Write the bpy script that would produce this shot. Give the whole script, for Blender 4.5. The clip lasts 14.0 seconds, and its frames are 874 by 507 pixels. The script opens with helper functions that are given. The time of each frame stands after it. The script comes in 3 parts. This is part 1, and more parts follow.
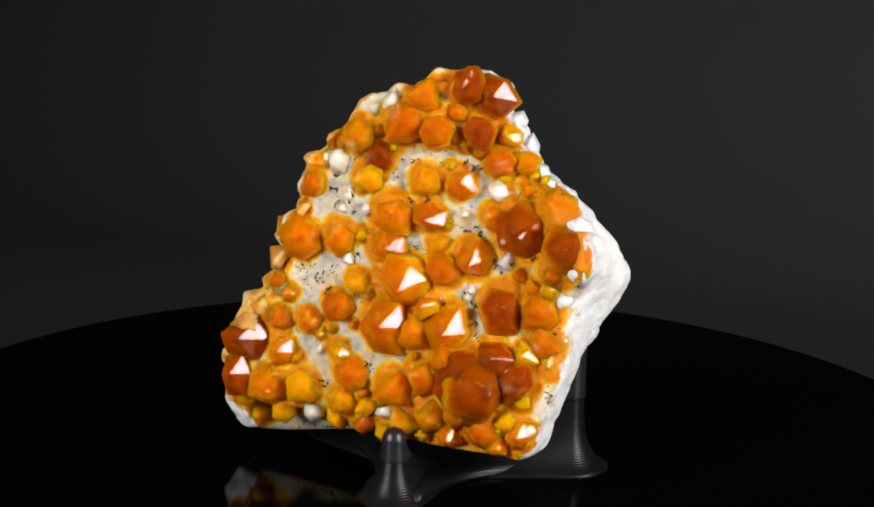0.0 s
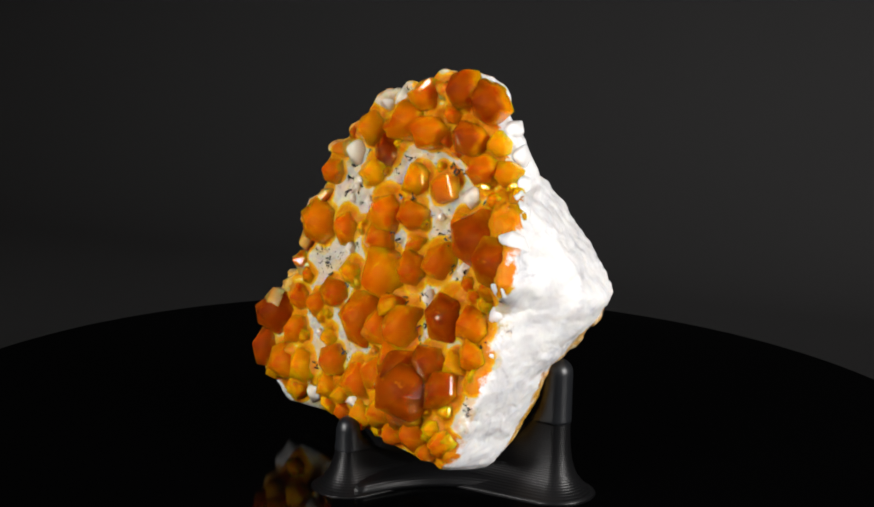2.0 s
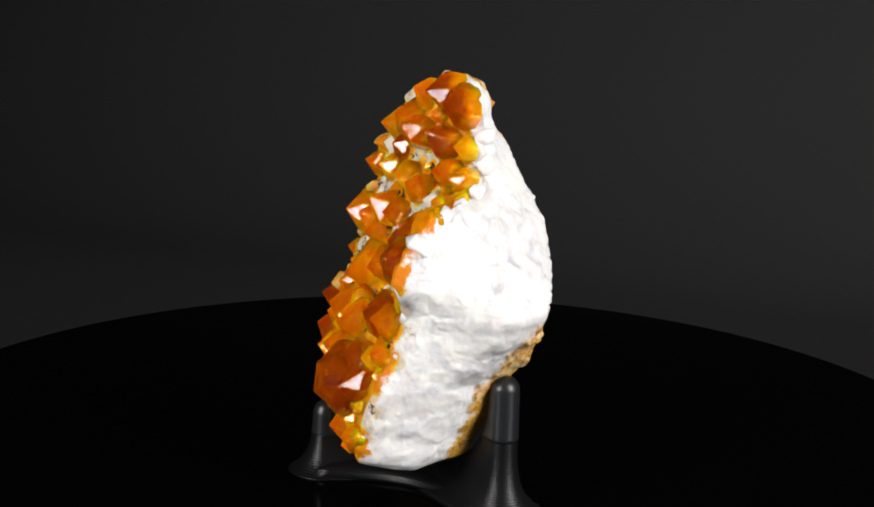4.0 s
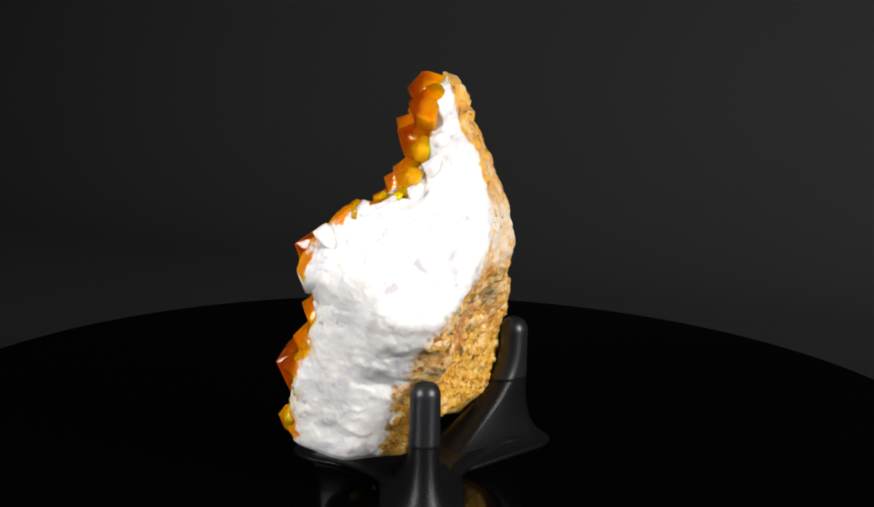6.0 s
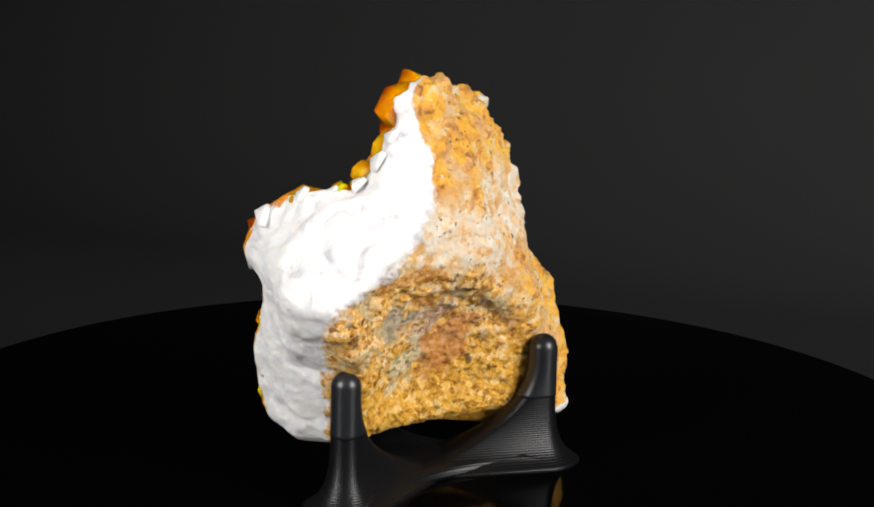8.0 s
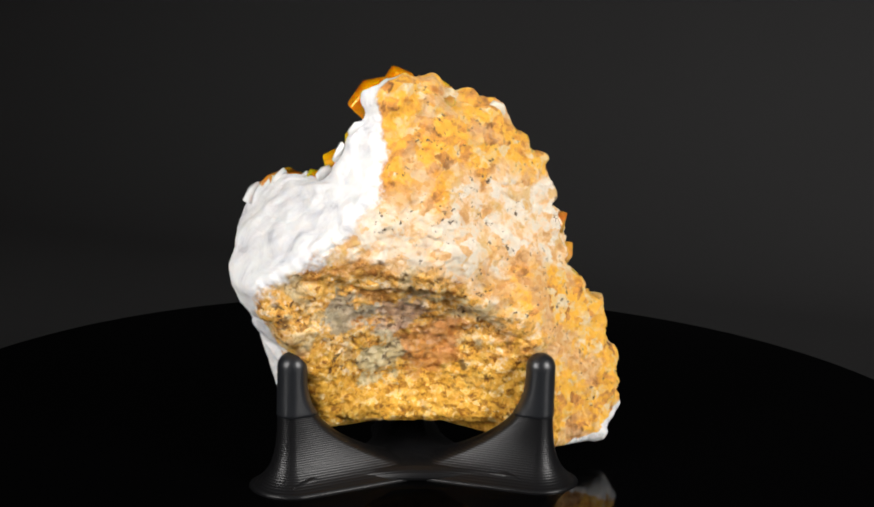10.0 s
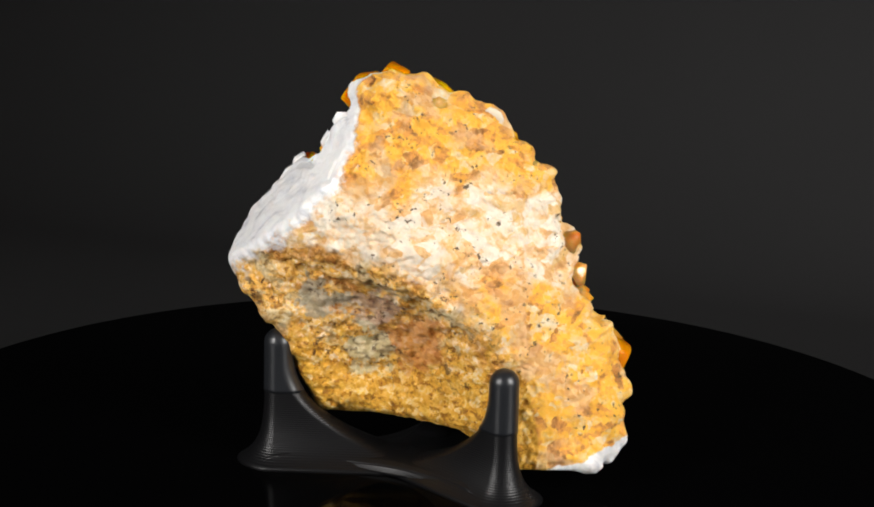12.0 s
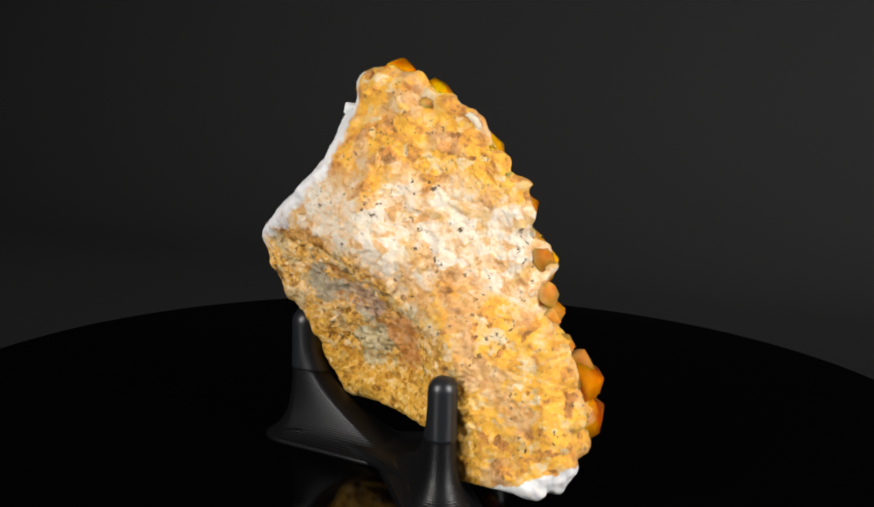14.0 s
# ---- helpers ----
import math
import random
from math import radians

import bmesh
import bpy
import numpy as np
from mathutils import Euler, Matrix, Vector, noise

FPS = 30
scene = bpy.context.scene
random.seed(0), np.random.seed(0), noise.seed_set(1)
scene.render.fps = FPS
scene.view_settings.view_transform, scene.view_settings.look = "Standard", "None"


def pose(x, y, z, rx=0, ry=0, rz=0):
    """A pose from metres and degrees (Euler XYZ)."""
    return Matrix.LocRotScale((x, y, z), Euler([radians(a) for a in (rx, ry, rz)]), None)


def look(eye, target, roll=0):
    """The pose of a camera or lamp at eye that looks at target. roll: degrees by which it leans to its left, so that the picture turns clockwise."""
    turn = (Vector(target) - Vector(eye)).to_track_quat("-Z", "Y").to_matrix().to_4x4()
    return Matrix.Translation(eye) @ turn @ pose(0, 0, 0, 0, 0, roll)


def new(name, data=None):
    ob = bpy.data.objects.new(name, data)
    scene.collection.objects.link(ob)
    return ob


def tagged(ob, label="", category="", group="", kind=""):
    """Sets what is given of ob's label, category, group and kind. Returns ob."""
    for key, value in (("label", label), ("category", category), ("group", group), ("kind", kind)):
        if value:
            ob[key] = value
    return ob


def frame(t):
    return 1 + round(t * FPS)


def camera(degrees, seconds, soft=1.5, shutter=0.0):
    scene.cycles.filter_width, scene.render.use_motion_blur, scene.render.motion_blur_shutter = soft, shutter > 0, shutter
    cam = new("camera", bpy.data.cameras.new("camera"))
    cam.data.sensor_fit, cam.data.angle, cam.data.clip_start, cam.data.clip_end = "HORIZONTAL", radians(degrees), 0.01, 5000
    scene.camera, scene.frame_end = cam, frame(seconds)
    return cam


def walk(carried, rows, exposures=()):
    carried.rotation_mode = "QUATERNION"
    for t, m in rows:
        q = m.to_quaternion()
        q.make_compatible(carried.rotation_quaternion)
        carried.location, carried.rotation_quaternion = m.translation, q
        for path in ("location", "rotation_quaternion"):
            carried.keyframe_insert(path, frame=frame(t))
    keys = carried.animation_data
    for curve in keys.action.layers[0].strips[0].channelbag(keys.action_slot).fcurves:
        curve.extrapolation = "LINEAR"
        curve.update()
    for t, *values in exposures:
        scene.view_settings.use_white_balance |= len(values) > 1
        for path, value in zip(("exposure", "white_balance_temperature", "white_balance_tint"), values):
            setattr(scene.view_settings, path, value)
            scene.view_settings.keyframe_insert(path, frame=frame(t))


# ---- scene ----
# The camera stands still on a tripod; the turntable turns the specimen before it.
cam = camera(21.8, 14.0, soft=1.9)
EYE = Vector((0.0, -0.55, 0.2068))
AIM = EYE + Vector((0.00398, 0.96437, -0.26452))
walk(cam, [(0, look(EYE, AIM, 1.5)), (14.0, look(EYE, AIM, 1.5))])
scene.view_settings.exposure = 0.0

# ---- world and lamps ----
world = bpy.data.worlds.new("studio")
scene.world = world
world.use_nodes = True
world.node_tree.nodes["Background"].inputs["Color"].default_value = (0.6, 0.65, 0.75, 1)
world.node_tree.nodes["Background"].inputs["Strength"].default_value = 0.02


def softbox(name, eye, target, size_x, size_y, watts, colour, spread):
    lamp = bpy.data.lights.new(name, "AREA")
    lamp.shape, lamp.size, lamp.size_y = "RECTANGLE", size_x, size_y
    lamp.energy, lamp.color, lamp.spread = watts, colour, radians(spread)
    ob = new(name, lamp)
    ob.matrix_world = look(eye, target)
    return ob


softbox("softbox_right", (0.62, -0.49, 0.37), (0, 0, 0.05), 0.34, 0.42, 9.9, (1.0, 0.975, 0.95), 180)
softbox("softbox_left", (-0.57, -0.54, 0.37), (0, 0, 0.05), 0.30, 0.38, 1.0, (1.0, 0.975, 0.95), 60)

K = 0.00055          # one modelling unit, in metres
Z0 = 376.0           # units from the optical height down to the turntable top


def at(x, y, z):
    """Modelling units (z counted down from the lens height) to metres above the turntable."""
    return Vector((x * K, y * K, (z + Z0) * K))


# ---- materials ----
def material(name):
    m = bpy.data.materials.new(name)
    m.use_nodes = True
    return m, m.node_tree.nodes, m.node_tree.links, m.node_tree.nodes["Principled BSDF"]


def noise_node(nodes, links, coord, scale, detail=4.0, rough=0.6, distort=0.0):
    n = nodes.new("ShaderNodeTexNoise")
    n.inputs["Scale"].default_value, n.inputs["Detail"].default_value = scale, detail
    n.inputs["Roughness"].default_value, n.inputs["Distortion"].default_value = rough, distort
    links.new(coord, n.inputs["Vector"])
    return n.outputs["Fac"]


def ramp_node(nodes, links, fac, stops):
    r = nodes.new("ShaderNodeValToRGB")
    while len(r.color_ramp.elements) < len(stops):
        r.color_ramp.elements.new(0.5)
    for e, (p, c) in zip(r.color_ramp.elements, stops):
        e.position, e.color = p, (*c, 1) if len(c) == 3 else c
    links.new(fac, r.inputs["Fac"])
    return r.outputs["Color"]


def mix_node(nodes, links, fac, a, b, mode="MIX"):
    m = nodes.new("ShaderNodeMix")
    m.data_type, m.blend_type = "RGBA", mode
    for sock, value in ((m.inputs["Factor"], fac), (m.inputs["A"], a), (m.inputs["B"], b)):
        if hasattr(value, "is_linked"):
            links.new(value, sock)
        else:
            sock.default_value = value if isinstance(value, float) else (*value, 1)
    return m.outputs["Result"]


def math_node(nodes, links, op, a, b=0.0, c=0.0):
    m = nodes.new("ShaderNodeMath")
    m.operation = op
    for sock, value in zip(m.inputs, (a, b, c)):
        if hasattr(value, "is_linked"):
            links.new(value, sock)
        else:
            sock.default_value = value
    return m.outputs["Value"]


def bump_node(nodes, links, height, strength, distance, normal=None):
    b = nodes.new("ShaderNodeBump")
    b.inputs["Strength"].default_value, b.inputs["Distance"].default_value = strength, distance
    links.new(height, b.inputs["Height"])
    if normal is not None:
        links.new(normal, b.inputs["Normal"])
    return b.outputs["Normal"]


def object_coord(nodes):
    return nodes.new("ShaderNodeTexCoord").outputs["Object"]


def black_acrylic():
    m, nodes, links, p = material("black_acrylic")
    c = object_coord(nodes)
    p.inputs["Base Color"].default_value = (0.0006, 0.0006, 0.0007, 1)
    n = noise_node(nodes, links, c, 60.0)
    r = nodes.new("ShaderNodeMapRange")
    r.inputs["To Min"].default_value, r.inputs["To Max"].default_value = 0.05, 0.10
    links.new(n, r.inputs["Value"])
    links.new(r.outputs["Result"], p.inputs["Roughness"])
    p.inputs["IOR"].default_value = 1.19
    return m


def backdrop_paper():
    m, nodes, links, p = material("charcoal_backdrop_paper")
    c = object_coord(nodes)
    n = noise_node(nodes, links, c, 3.0, 3.0)
    links.new(ramp_node(nodes, links, n, [(0.3, (0.0168, 0.0166, 0.0169)), (0.7, (0.0197, 0.0195, 0.0198))]), p.inputs["Base Color"])
    p.inputs["Roughness"].default_value = 0.9
    p.inputs["Specular IOR Level"].default_value = 0.1
    return m


def room_paint():
    m, nodes, links, p = material("dark_room_paint")
    n = noise_node(nodes, links, object_coord(nodes), 2.0)
    links.new(ramp_node(nodes, links, n, [(0.3, (0.004, 0.004, 0.0042)), (0.7, (0.006, 0.006, 0.0063))]), p.inputs["Base Color"])
    p.inputs["Roughness"].default_value = 0.8
    return m


def printed_plastic():
    m, nodes, links, p = material("black_printed_plastic")
    c = object_coord(nodes)
    w = nodes.new("ShaderNodeTexWave")
    w.wave_type, w.bands_direction = "BANDS", "Z"
    w.inputs["Scale"].default_value = 0.3142 / 0.00055
    w.inputs["Distortion"].default_value = 0.25
    links.new(c, w.inputs["Vector"])
    n = noise_node(nodes, links, c, 900.0)
    p.inputs["Base Color"].default_value = (0.0045, 0.0045, 0.005, 1)
    p.inputs["Roughness"].default_value = 0.36
    p.inputs["Specular IOR Level"].default_value = 0.25
    nb = bump_node(nodes, links, n, 0.12, 0.0003)
    links.new(bump_node(nodes, links, w.outputs["Fac"], 0.3, 0.00014, nb), p.inputs["Normal"])
    return m


def rubber():
    m, nodes, links, p = material("black_rubber_sleeve")
    c = object_coord(nodes)
    p.inputs["Base Color"].default_value = (0.010, 0.011, 0.013, 1)
    p.inputs["Roughness"].default_value = 0.36
    links.new(bump_node(nodes, links, noise_node(nodes, links, c, 1400.0), 0.10, 0.0002), p.inputs["Normal"])
    return m


def cells(nodes, links, coord, scale, stretch=None):
    """Grains: a random grey for each cell."""
    v = nodes.new("ShaderNodeTexVoronoi")
    v.inputs["Scale"].default_value = scale
    if stretch:
        mp = nodes.new("ShaderNodeMapping")
        mp.inputs["Scale"].default_value = stretch
        links.new(coord, mp.inputs["Vector"])
        coord = mp.outputs["Vector"]
    links.new(coord, v.inputs["Vector"])
    sep = nodes.new("ShaderNodeSeparateColor")
    links.new(v.outputs["Color"], sep.inputs["Color"])
    return sep.outputs["Red"], sep.outputs["Green"], v.outputs["Distance"]


def rock_material():
    """White massive quartz, ochre weathered back and the cream druse ground, told apart by the zone map."""
    m, nodes, links, p = material("quartz_rock")
    c = object_coord(nodes)
    place = nodes.new("ShaderNodeSeparateXYZ")
    links.new(c, place.inputs["Vector"])
    uv = nodes.new("ShaderNodeUVMap")
    uv.uv_map = "zones"
    sep = nodes.new("ShaderNodeSeparateXYZ")
    links.new(uv.outputs["UV"], sep.inputs["Vector"])
    warp = nodes.new("ShaderNodeTexNoise")
    warp.inputs["Scale"].default_value, warp.inputs["Detail"].default_value = 500.0, 3.0
    links.new(c, warp.inputs["Vector"])
    bent = nodes.new("ShaderNodeVectorMath")
    bent.operation = "MULTIPLY_ADD"
    bent.inputs[1].default_value = (0.0018, 0.0018, 0.0018)
    links.new(warp.outputs["Color"], bent.inputs[0])
    links.new(c, bent.inputs[2])
    cb = bent.outputs["Vector"]
    jag = math_node(nodes, links, "SUBTRACT", noise_node(nodes, links, c, 220.0, 5.0, 0.65), 0.5)
    u = math_node(nodes, links, "MULTIPLY_ADD", jag, 0.85, sep.outputs["X"])
    v = math_node(nodes, links, "MULTIPLY_ADD", jag, 0.16, sep.outputs["Y"])
    fine = noise_node(nodes, links, c, 1500.0, 4.0, 0.7)
    mid = noise_node(nodes, links, c, 260.0, 5.0, 0.65, 0.4)
    big = noise_node(nodes, links, c, 60.0, 4.0, 0.6, 0.5)
    g1, g2, gd = cells(nodes, links, cb, 620.0, (1.0, 1.0, 1.15))
    h1, h2, hd = cells(nodes, links, cb, 1700.0)
    grain = math_node(nodes, links, "ADD", math_node(nodes, links, "MULTIPLY", g1, 0.42),
                      math_node(nodes, links, "ADD", math_node(nodes, links, "MULTIPLY", h1, 0.26), math_node(nodes, links, "MULTIPLY", mid, 0.34)))
    w1, w2, wd = cells(nodes, links, cb, 270.0, (1.0, 1.0, 1.25))
    blocks = math_node(nodes, links, "ADD", math_node(nodes, links, "MULTIPLY", w1, 0.34),
                       math_node(nodes, links, "ADD", math_node(nodes, links, "MULTIPLY", g1, 0.14), math_node(nodes, links, "MULTIPLY", mid, 0.56)))
    # white massive quartz with greyer glassy veins
    vein = noise_node(nodes, links, c, 110.0, 5.0, 0.62, 1.2)
    white = ramp_node(nodes, links, vein, [(0.32, (0.50, 0.495, 0.515)), (0.42, (0.66, 0.65, 0.66)), (0.54, (0.75, 0.74, 0.735)), (0.72, (0.80, 0.79, 0.765))])
    # pale centre of the back, yellow crust round it, ochre hollow below
    pale = ramp_node(nodes, links, blocks, [(0.32, (0.632, 0.351, 0.140)), (0.42, (0.749, 0.480, 0.234)), (0.49, (0.772, 0.562, 0.363)), (0.55, (0.772, 0.620, 0.445)), (0.62, (0.702, 0.620, 0.503)), (0.72, (0.807, 0.702, 0.573))])
    yellow = ramp_node(nodes, links, blocks, [(0.28, (0.249, 0.113, 0.034)), (0.38, (0.610, 0.271, 0.068)), (0.48, (0.768, 0.395, 0.056)), (0.58, (0.791, 0.429, 0.056)), (0.66, (0.723, 0.475, 0.181)), (0.78, (0.701, 0.588, 0.407))])
    ochre = ramp_node(nodes, links, grain, [(0.20, (0.112, 0.056, 0.022)), (0.30, (0.448, 0.202, 0.045)), (0.42, (0.739, 0.381, 0.067)), (0.60, (0.806, 0.482, 0.146)), (0.78, (0.829, 0.650, 0.448))])
    grey = ramp_node(nodes, links, grain, [(0.3, (0.48, 0.31, 0.12)), (0.7, (0.70, 0.55, 0.32))])
    rust = ramp_node(nodes, links, grain, [(0.3, (0.30, 0.11, 0.02)), (0.7, (0.68, 0.33, 0.09))])
    patch = ramp_node(nodes, links, noise_node(nodes, links, c, 85.0, 4.0, 0.6, 0.8), [(0.55, (0, 0, 0)), (0.61, (1, 1, 1))])
    stain = ramp_node(nodes, links, noise_node(nodes, links, c, 70.0, 4.0, 0.6, 0.3), [(0.38, (1, 1, 1)), (0.48, (0, 0, 0))])
    lower = mix_node(nodes, links, stain, mix_node(nodes, links, patch, ochre, grey), rust)

    def spot(centre, radius, ragged=0.006):
        far = nodes.new("ShaderNodeVectorMath")
        far.operation = "DISTANCE"
        far.inputs[1].default_value = centre
        links.new(c, far.inputs[0])
        d = math_node(nodes, links, "MULTIPLY_ADD", math_node(nodes, links, "SUBTRACT", noise_node(nodes, links, c, 190.0, 4.0, 0.65), 0.5), ragged * 4, far.outputs["Value"])
        return ramp_node(nodes, links, math_node(nodes, links, "DIVIDE", d, radius), [(0.75, (1, 1, 1)), (1.15, (0, 0, 0))])

    # in the hollow: mustard crust below, rusty, mauve and grey-green mineral patches, painted shade of small recesses
    sunk = math_node(nodes, links, "MULTIPLY_ADD", math_node(nodes, links, "SUBTRACT", mid, 0.5), 0.05, place.outputs["Z"])
    mustard = ramp_node(nodes, links, grain, [(0.25, (0.330, 0.143, 0.017)), (0.42, (0.660, 0.341, 0.033)), (0.62, (0.748, 0.429, 0.066)), (0.8, (0.770, 0.572, 0.264))])
    lower = mix_node(nodes, links, ramp_node(nodes, links, math_node(nodes, links, "MULTIPLY", sunk, 10.0), [(0.29, (0.8, 0.8, 0.8)), (0.37, (0, 0, 0))]), lower, mustard)
    lower = mix_node(nodes, links, math_node(nodes, links, "MULTIPLY", spot((0.003, 0.0061, 0.0344), 0.010), 0.65), lower, mix_node(nodes, links, g2, (0.42, 0.13, 0.03), (0.62, 0.28, 0.11)))
    lower = mix_node(nodes, links, math_node(nodes, links, "MULTIPLY", spot((0.0107, 0.009, 0.0446), 0.007), 0.7), lower, mix_node(nodes, links, g1, (0.40, 0.26, 0.20), (0.58, 0.44, 0.36)))
    lower = mix_node(nodes, links, math_node(nodes, links, "MULTIPLY", spot((0.026, 0.0069, 0.0458), 0.0065), 0.8), lower, mix_node(nodes, links, g2, (0.30, 0.27, 0.19), (0.52, 0.47, 0.36)))
    lower = mix_node(nodes, links, math_node(nodes, links, "MULTIPLY", spot((0.0142, 0.0026, 0.0307), 0.0070), 0.8), lower, mix_node(nodes, links, g1, (0.46, 0.40, 0.22), (0.68, 0.60, 0.40)))
    # shade of cracks and small recesses, put into the colour as dark blots
    pit_shade = math_node(nodes, links, "MULTIPLY", ramp_node(nodes, links, noise_node(nodes, links, c, 420.0, 3.0, 0.6, 0.6), [(0.57, (0, 0, 0)), (0.62, (1, 1, 1))]),
                     ramp_node(nodes, links, noise_node(nodes, links, c, 80.0, 2.0), [(0.44, (0, 0, 0)), (0.58, (1, 1, 1))]))
    lower = mix_node(nodes, links, math_node(nodes, links, "MULTIPLY", pit_shade, 0.8), lower, (0.09, 0.045, 0.02))
    crest = math_node(nodes, links, "MULTIPLY", math_node(nodes, links, "SUBTRACT", place.outputs["Z"], 0.0745), 140.0)
    flank = math_node(nodes, links, "MULTIPLY", math_node(nodes, links, "SUBTRACT", -0.008, place.outputs["X"]), 110.0)
    flank = math_node(nodes, links, "MINIMUM", flank, math_node(nodes, links, "MULTIPLY", math_node(nodes, links, "SUBTRACT", 0.059, place.outputs["Z"]), 120.0))
    crust = math_node(nodes, links, "MAXIMUM", crest, flank)
    crust = math_node(nodes, links, "ADD", crust, math_node(nodes, links, "MULTIPLY", math_node(nodes, links, "SUBTRACT", big, 0.50), 5.0))
    ymask = ramp_node(nodes, links, crust, [(0.0, (0, 0, 0)), (0.6, (1, 1, 1))])
    flecks = math_node(nodes, links, "MULTIPLY", ramp_node(nodes, links, noise_node(nodes, links, c, 700.0, 2.0), [(0.615, (0, 0, 0)), (0.65, (1, 1, 1))]),
                       ramp_node(nodes, links, noise_node(nodes, links, c, 130.0, 2.0), [(0.50, (0, 0, 0)), (0.58, (1, 1, 1))]))
    glassy = ramp_node(nodes, links, noise_node(nodes, links, c, 150.0, 3.0, 0.55, 0.6), [(0.56, (0, 0, 0)), (0.62, (1, 1, 1))])
    pale = mix_node(nodes, links, math_node(nodes, links, "MULTIPLY", glassy, 0.7), pale, (0.70, 0.61, 0.49))
    honey = ramp_node(nodes, links, noise_node(nodes, links, c, 120.0, 4.0, 0.62, 0.9), [(0.54, (0, 0, 0)), (0.60, (1, 1, 1))])
    pale = mix_node(nodes, links, math_node(nodes, links, "MULTIPLY", honey, 0.75), pale, mix_node(nodes, links, g2, (0.62, 0.34, 0.06), (0.66, 0.42, 0.16)))
    peach = ramp_node(nodes, links, noise_node(nodes, links, c, 95.0, 4.0, 0.6, 0.5), [(0.50, (0, 0, 0)), (0.60, (1, 1, 1))])
    yellow = mix_node(nodes, links, math_node(nodes, links, "MULTIPLY", peach, 0.75), yellow, mix_node(nodes, links, g1, (0.56, 0.29, 0.11), (0.68, 0.46, 0.26)))
    upper = mix_node(nodes, links, flecks, mix_node(nodes, links, ymask, pale, yellow), (0.13, 0.09, 0.055))
    back = mix_node(nodes, links, ramp_node(nodes, links, v, [(0.49, (1, 1, 1)), (0.54, (0, 0, 0))]), upper, lower)
    # druse ground: amber and cream, with black needles
    halo = nodes.new("ShaderNodeUVMap")
    halo.uv_map = "staining"
    hs = nodes.new("ShaderNodeSeparateXYZ")
    links.new(halo.outputs["UV"], hs.inputs["Vector"])
    away = math_node(nodes, links, "MULTIPLY_ADD", math_node(nodes, links, "SUBTRACT", mid, 0.5), 0.9, hs.outputs["X"])
    cream = ramp_node(nodes, links, blocks, [(0.3, (0.56, 0.42, 0.22)), (0.45, (0.60, 0.50, 0.36)), (0.55, (0.60, 0.53, 0.42)), (0.7, (0.46, 0.43, 0.37))])
    stained = ramp_node(nodes, links, away, [(0.0, (0.60, 0.195, 0.0)), (0.30, (0.66, 0.285, 0.0)), (0.72, (0.72, 0.42, 0.0))])
    druse = mix_node(nodes, links, ramp_node(nodes, links, away, [(0.56, (0, 0, 0)), (0.84, (1, 1, 1))]), stained, cream)
    clumps = math_node(nodes, links, "MULTIPLY", ramp_node(nodes, links, noise_node(nodes, links, c, 620.0, 2.0, 0.6, 0.8), [(0.59, (0, 0, 0)), (0.615, (1, 1, 1))]),
                       ramp_node(nodes, links, noise_node(nodes, links, c, 120.0, 2.0), [(0.50, (0, 0, 0)), (0.55, (1, 1, 1))]))
    clumps = math_node(nodes, links, "MULTIPLY", clumps, ramp_node(nodes, links, away, [(0.5, (0, 0, 0)), (0.8, (1, 1, 1))]))
    druse = mix_node(nodes, links, clumps, druse, (0.030, 0.022, 0.014))
    # zone map: 0-3 druse, 3-5 white, 5-9 back
    uscaled = math_node(nodes, links, "DIVIDE", u, 10.0)
    is_white = ramp_node(nodes, links, uscaled, [(0.310, (0, 0, 0)), (0.318, (1, 1, 1))])
    u_tip = math_node(nodes, links, "ADD", math_node(nodes, links, "MULTIPLY", math_node(nodes, links, "SUBTRACT", -0.036, place.outputs["X"]), 300.0),
                      math_node(nodes, links, "MULTIPLY", math_node(nodes, links, "SUBTRACT", 0.0080, place.outputs["Z"]), 700.0))
    bare_tip = ramp_node(nodes, links, math_node(nodes, links, "MULTIPLY_ADD", jag, 4.0, u_tip), [(0.4, (0, 0, 0)), (0.6, (1, 1, 1))])
    is_back = ramp_node(nodes, links, uscaled, [(0.494, (0, 0, 0)), (0.506, (1, 1, 1))])
    col = mix_node(nodes, links, is_white, druse, white)
    col = mix_node(nodes, links, is_back, col, mix_node(nodes, links, bare_tip, back, white))
    links.new(col, p.inputs["Base Color"])
    links.new(ramp_node(nodes, links, math_node(nodes, links, "ADD", is_back, math_node(nodes, links, "MULTIPLY", h2, -0.55)),
                        [(0.0, (0.50, 0.50, 0.50)), (0.46, (0.34, 0.34, 0.34)), (0.58, (0.50, 0.50, 0.50)), (1.0, (0.62, 0.62, 0.62))]), p.inputs["Roughness"])
    links.new(math_node(nodes, links, "MULTIPLY_ADD", is_white, -0.45, 0.85), p.inputs["Subsurface Weight"])
    p.inputs["Specular IOR Level"].default_value = 0.14
    links.new(mix_node(nodes, links, is_white, (0.0050, 0.0024, 0.0010), (0.0020, 0.0016, 0.0013)), p.inputs["Subsurface Radius"])
    p.inputs["Subsurface Scale"].default_value = 1.0
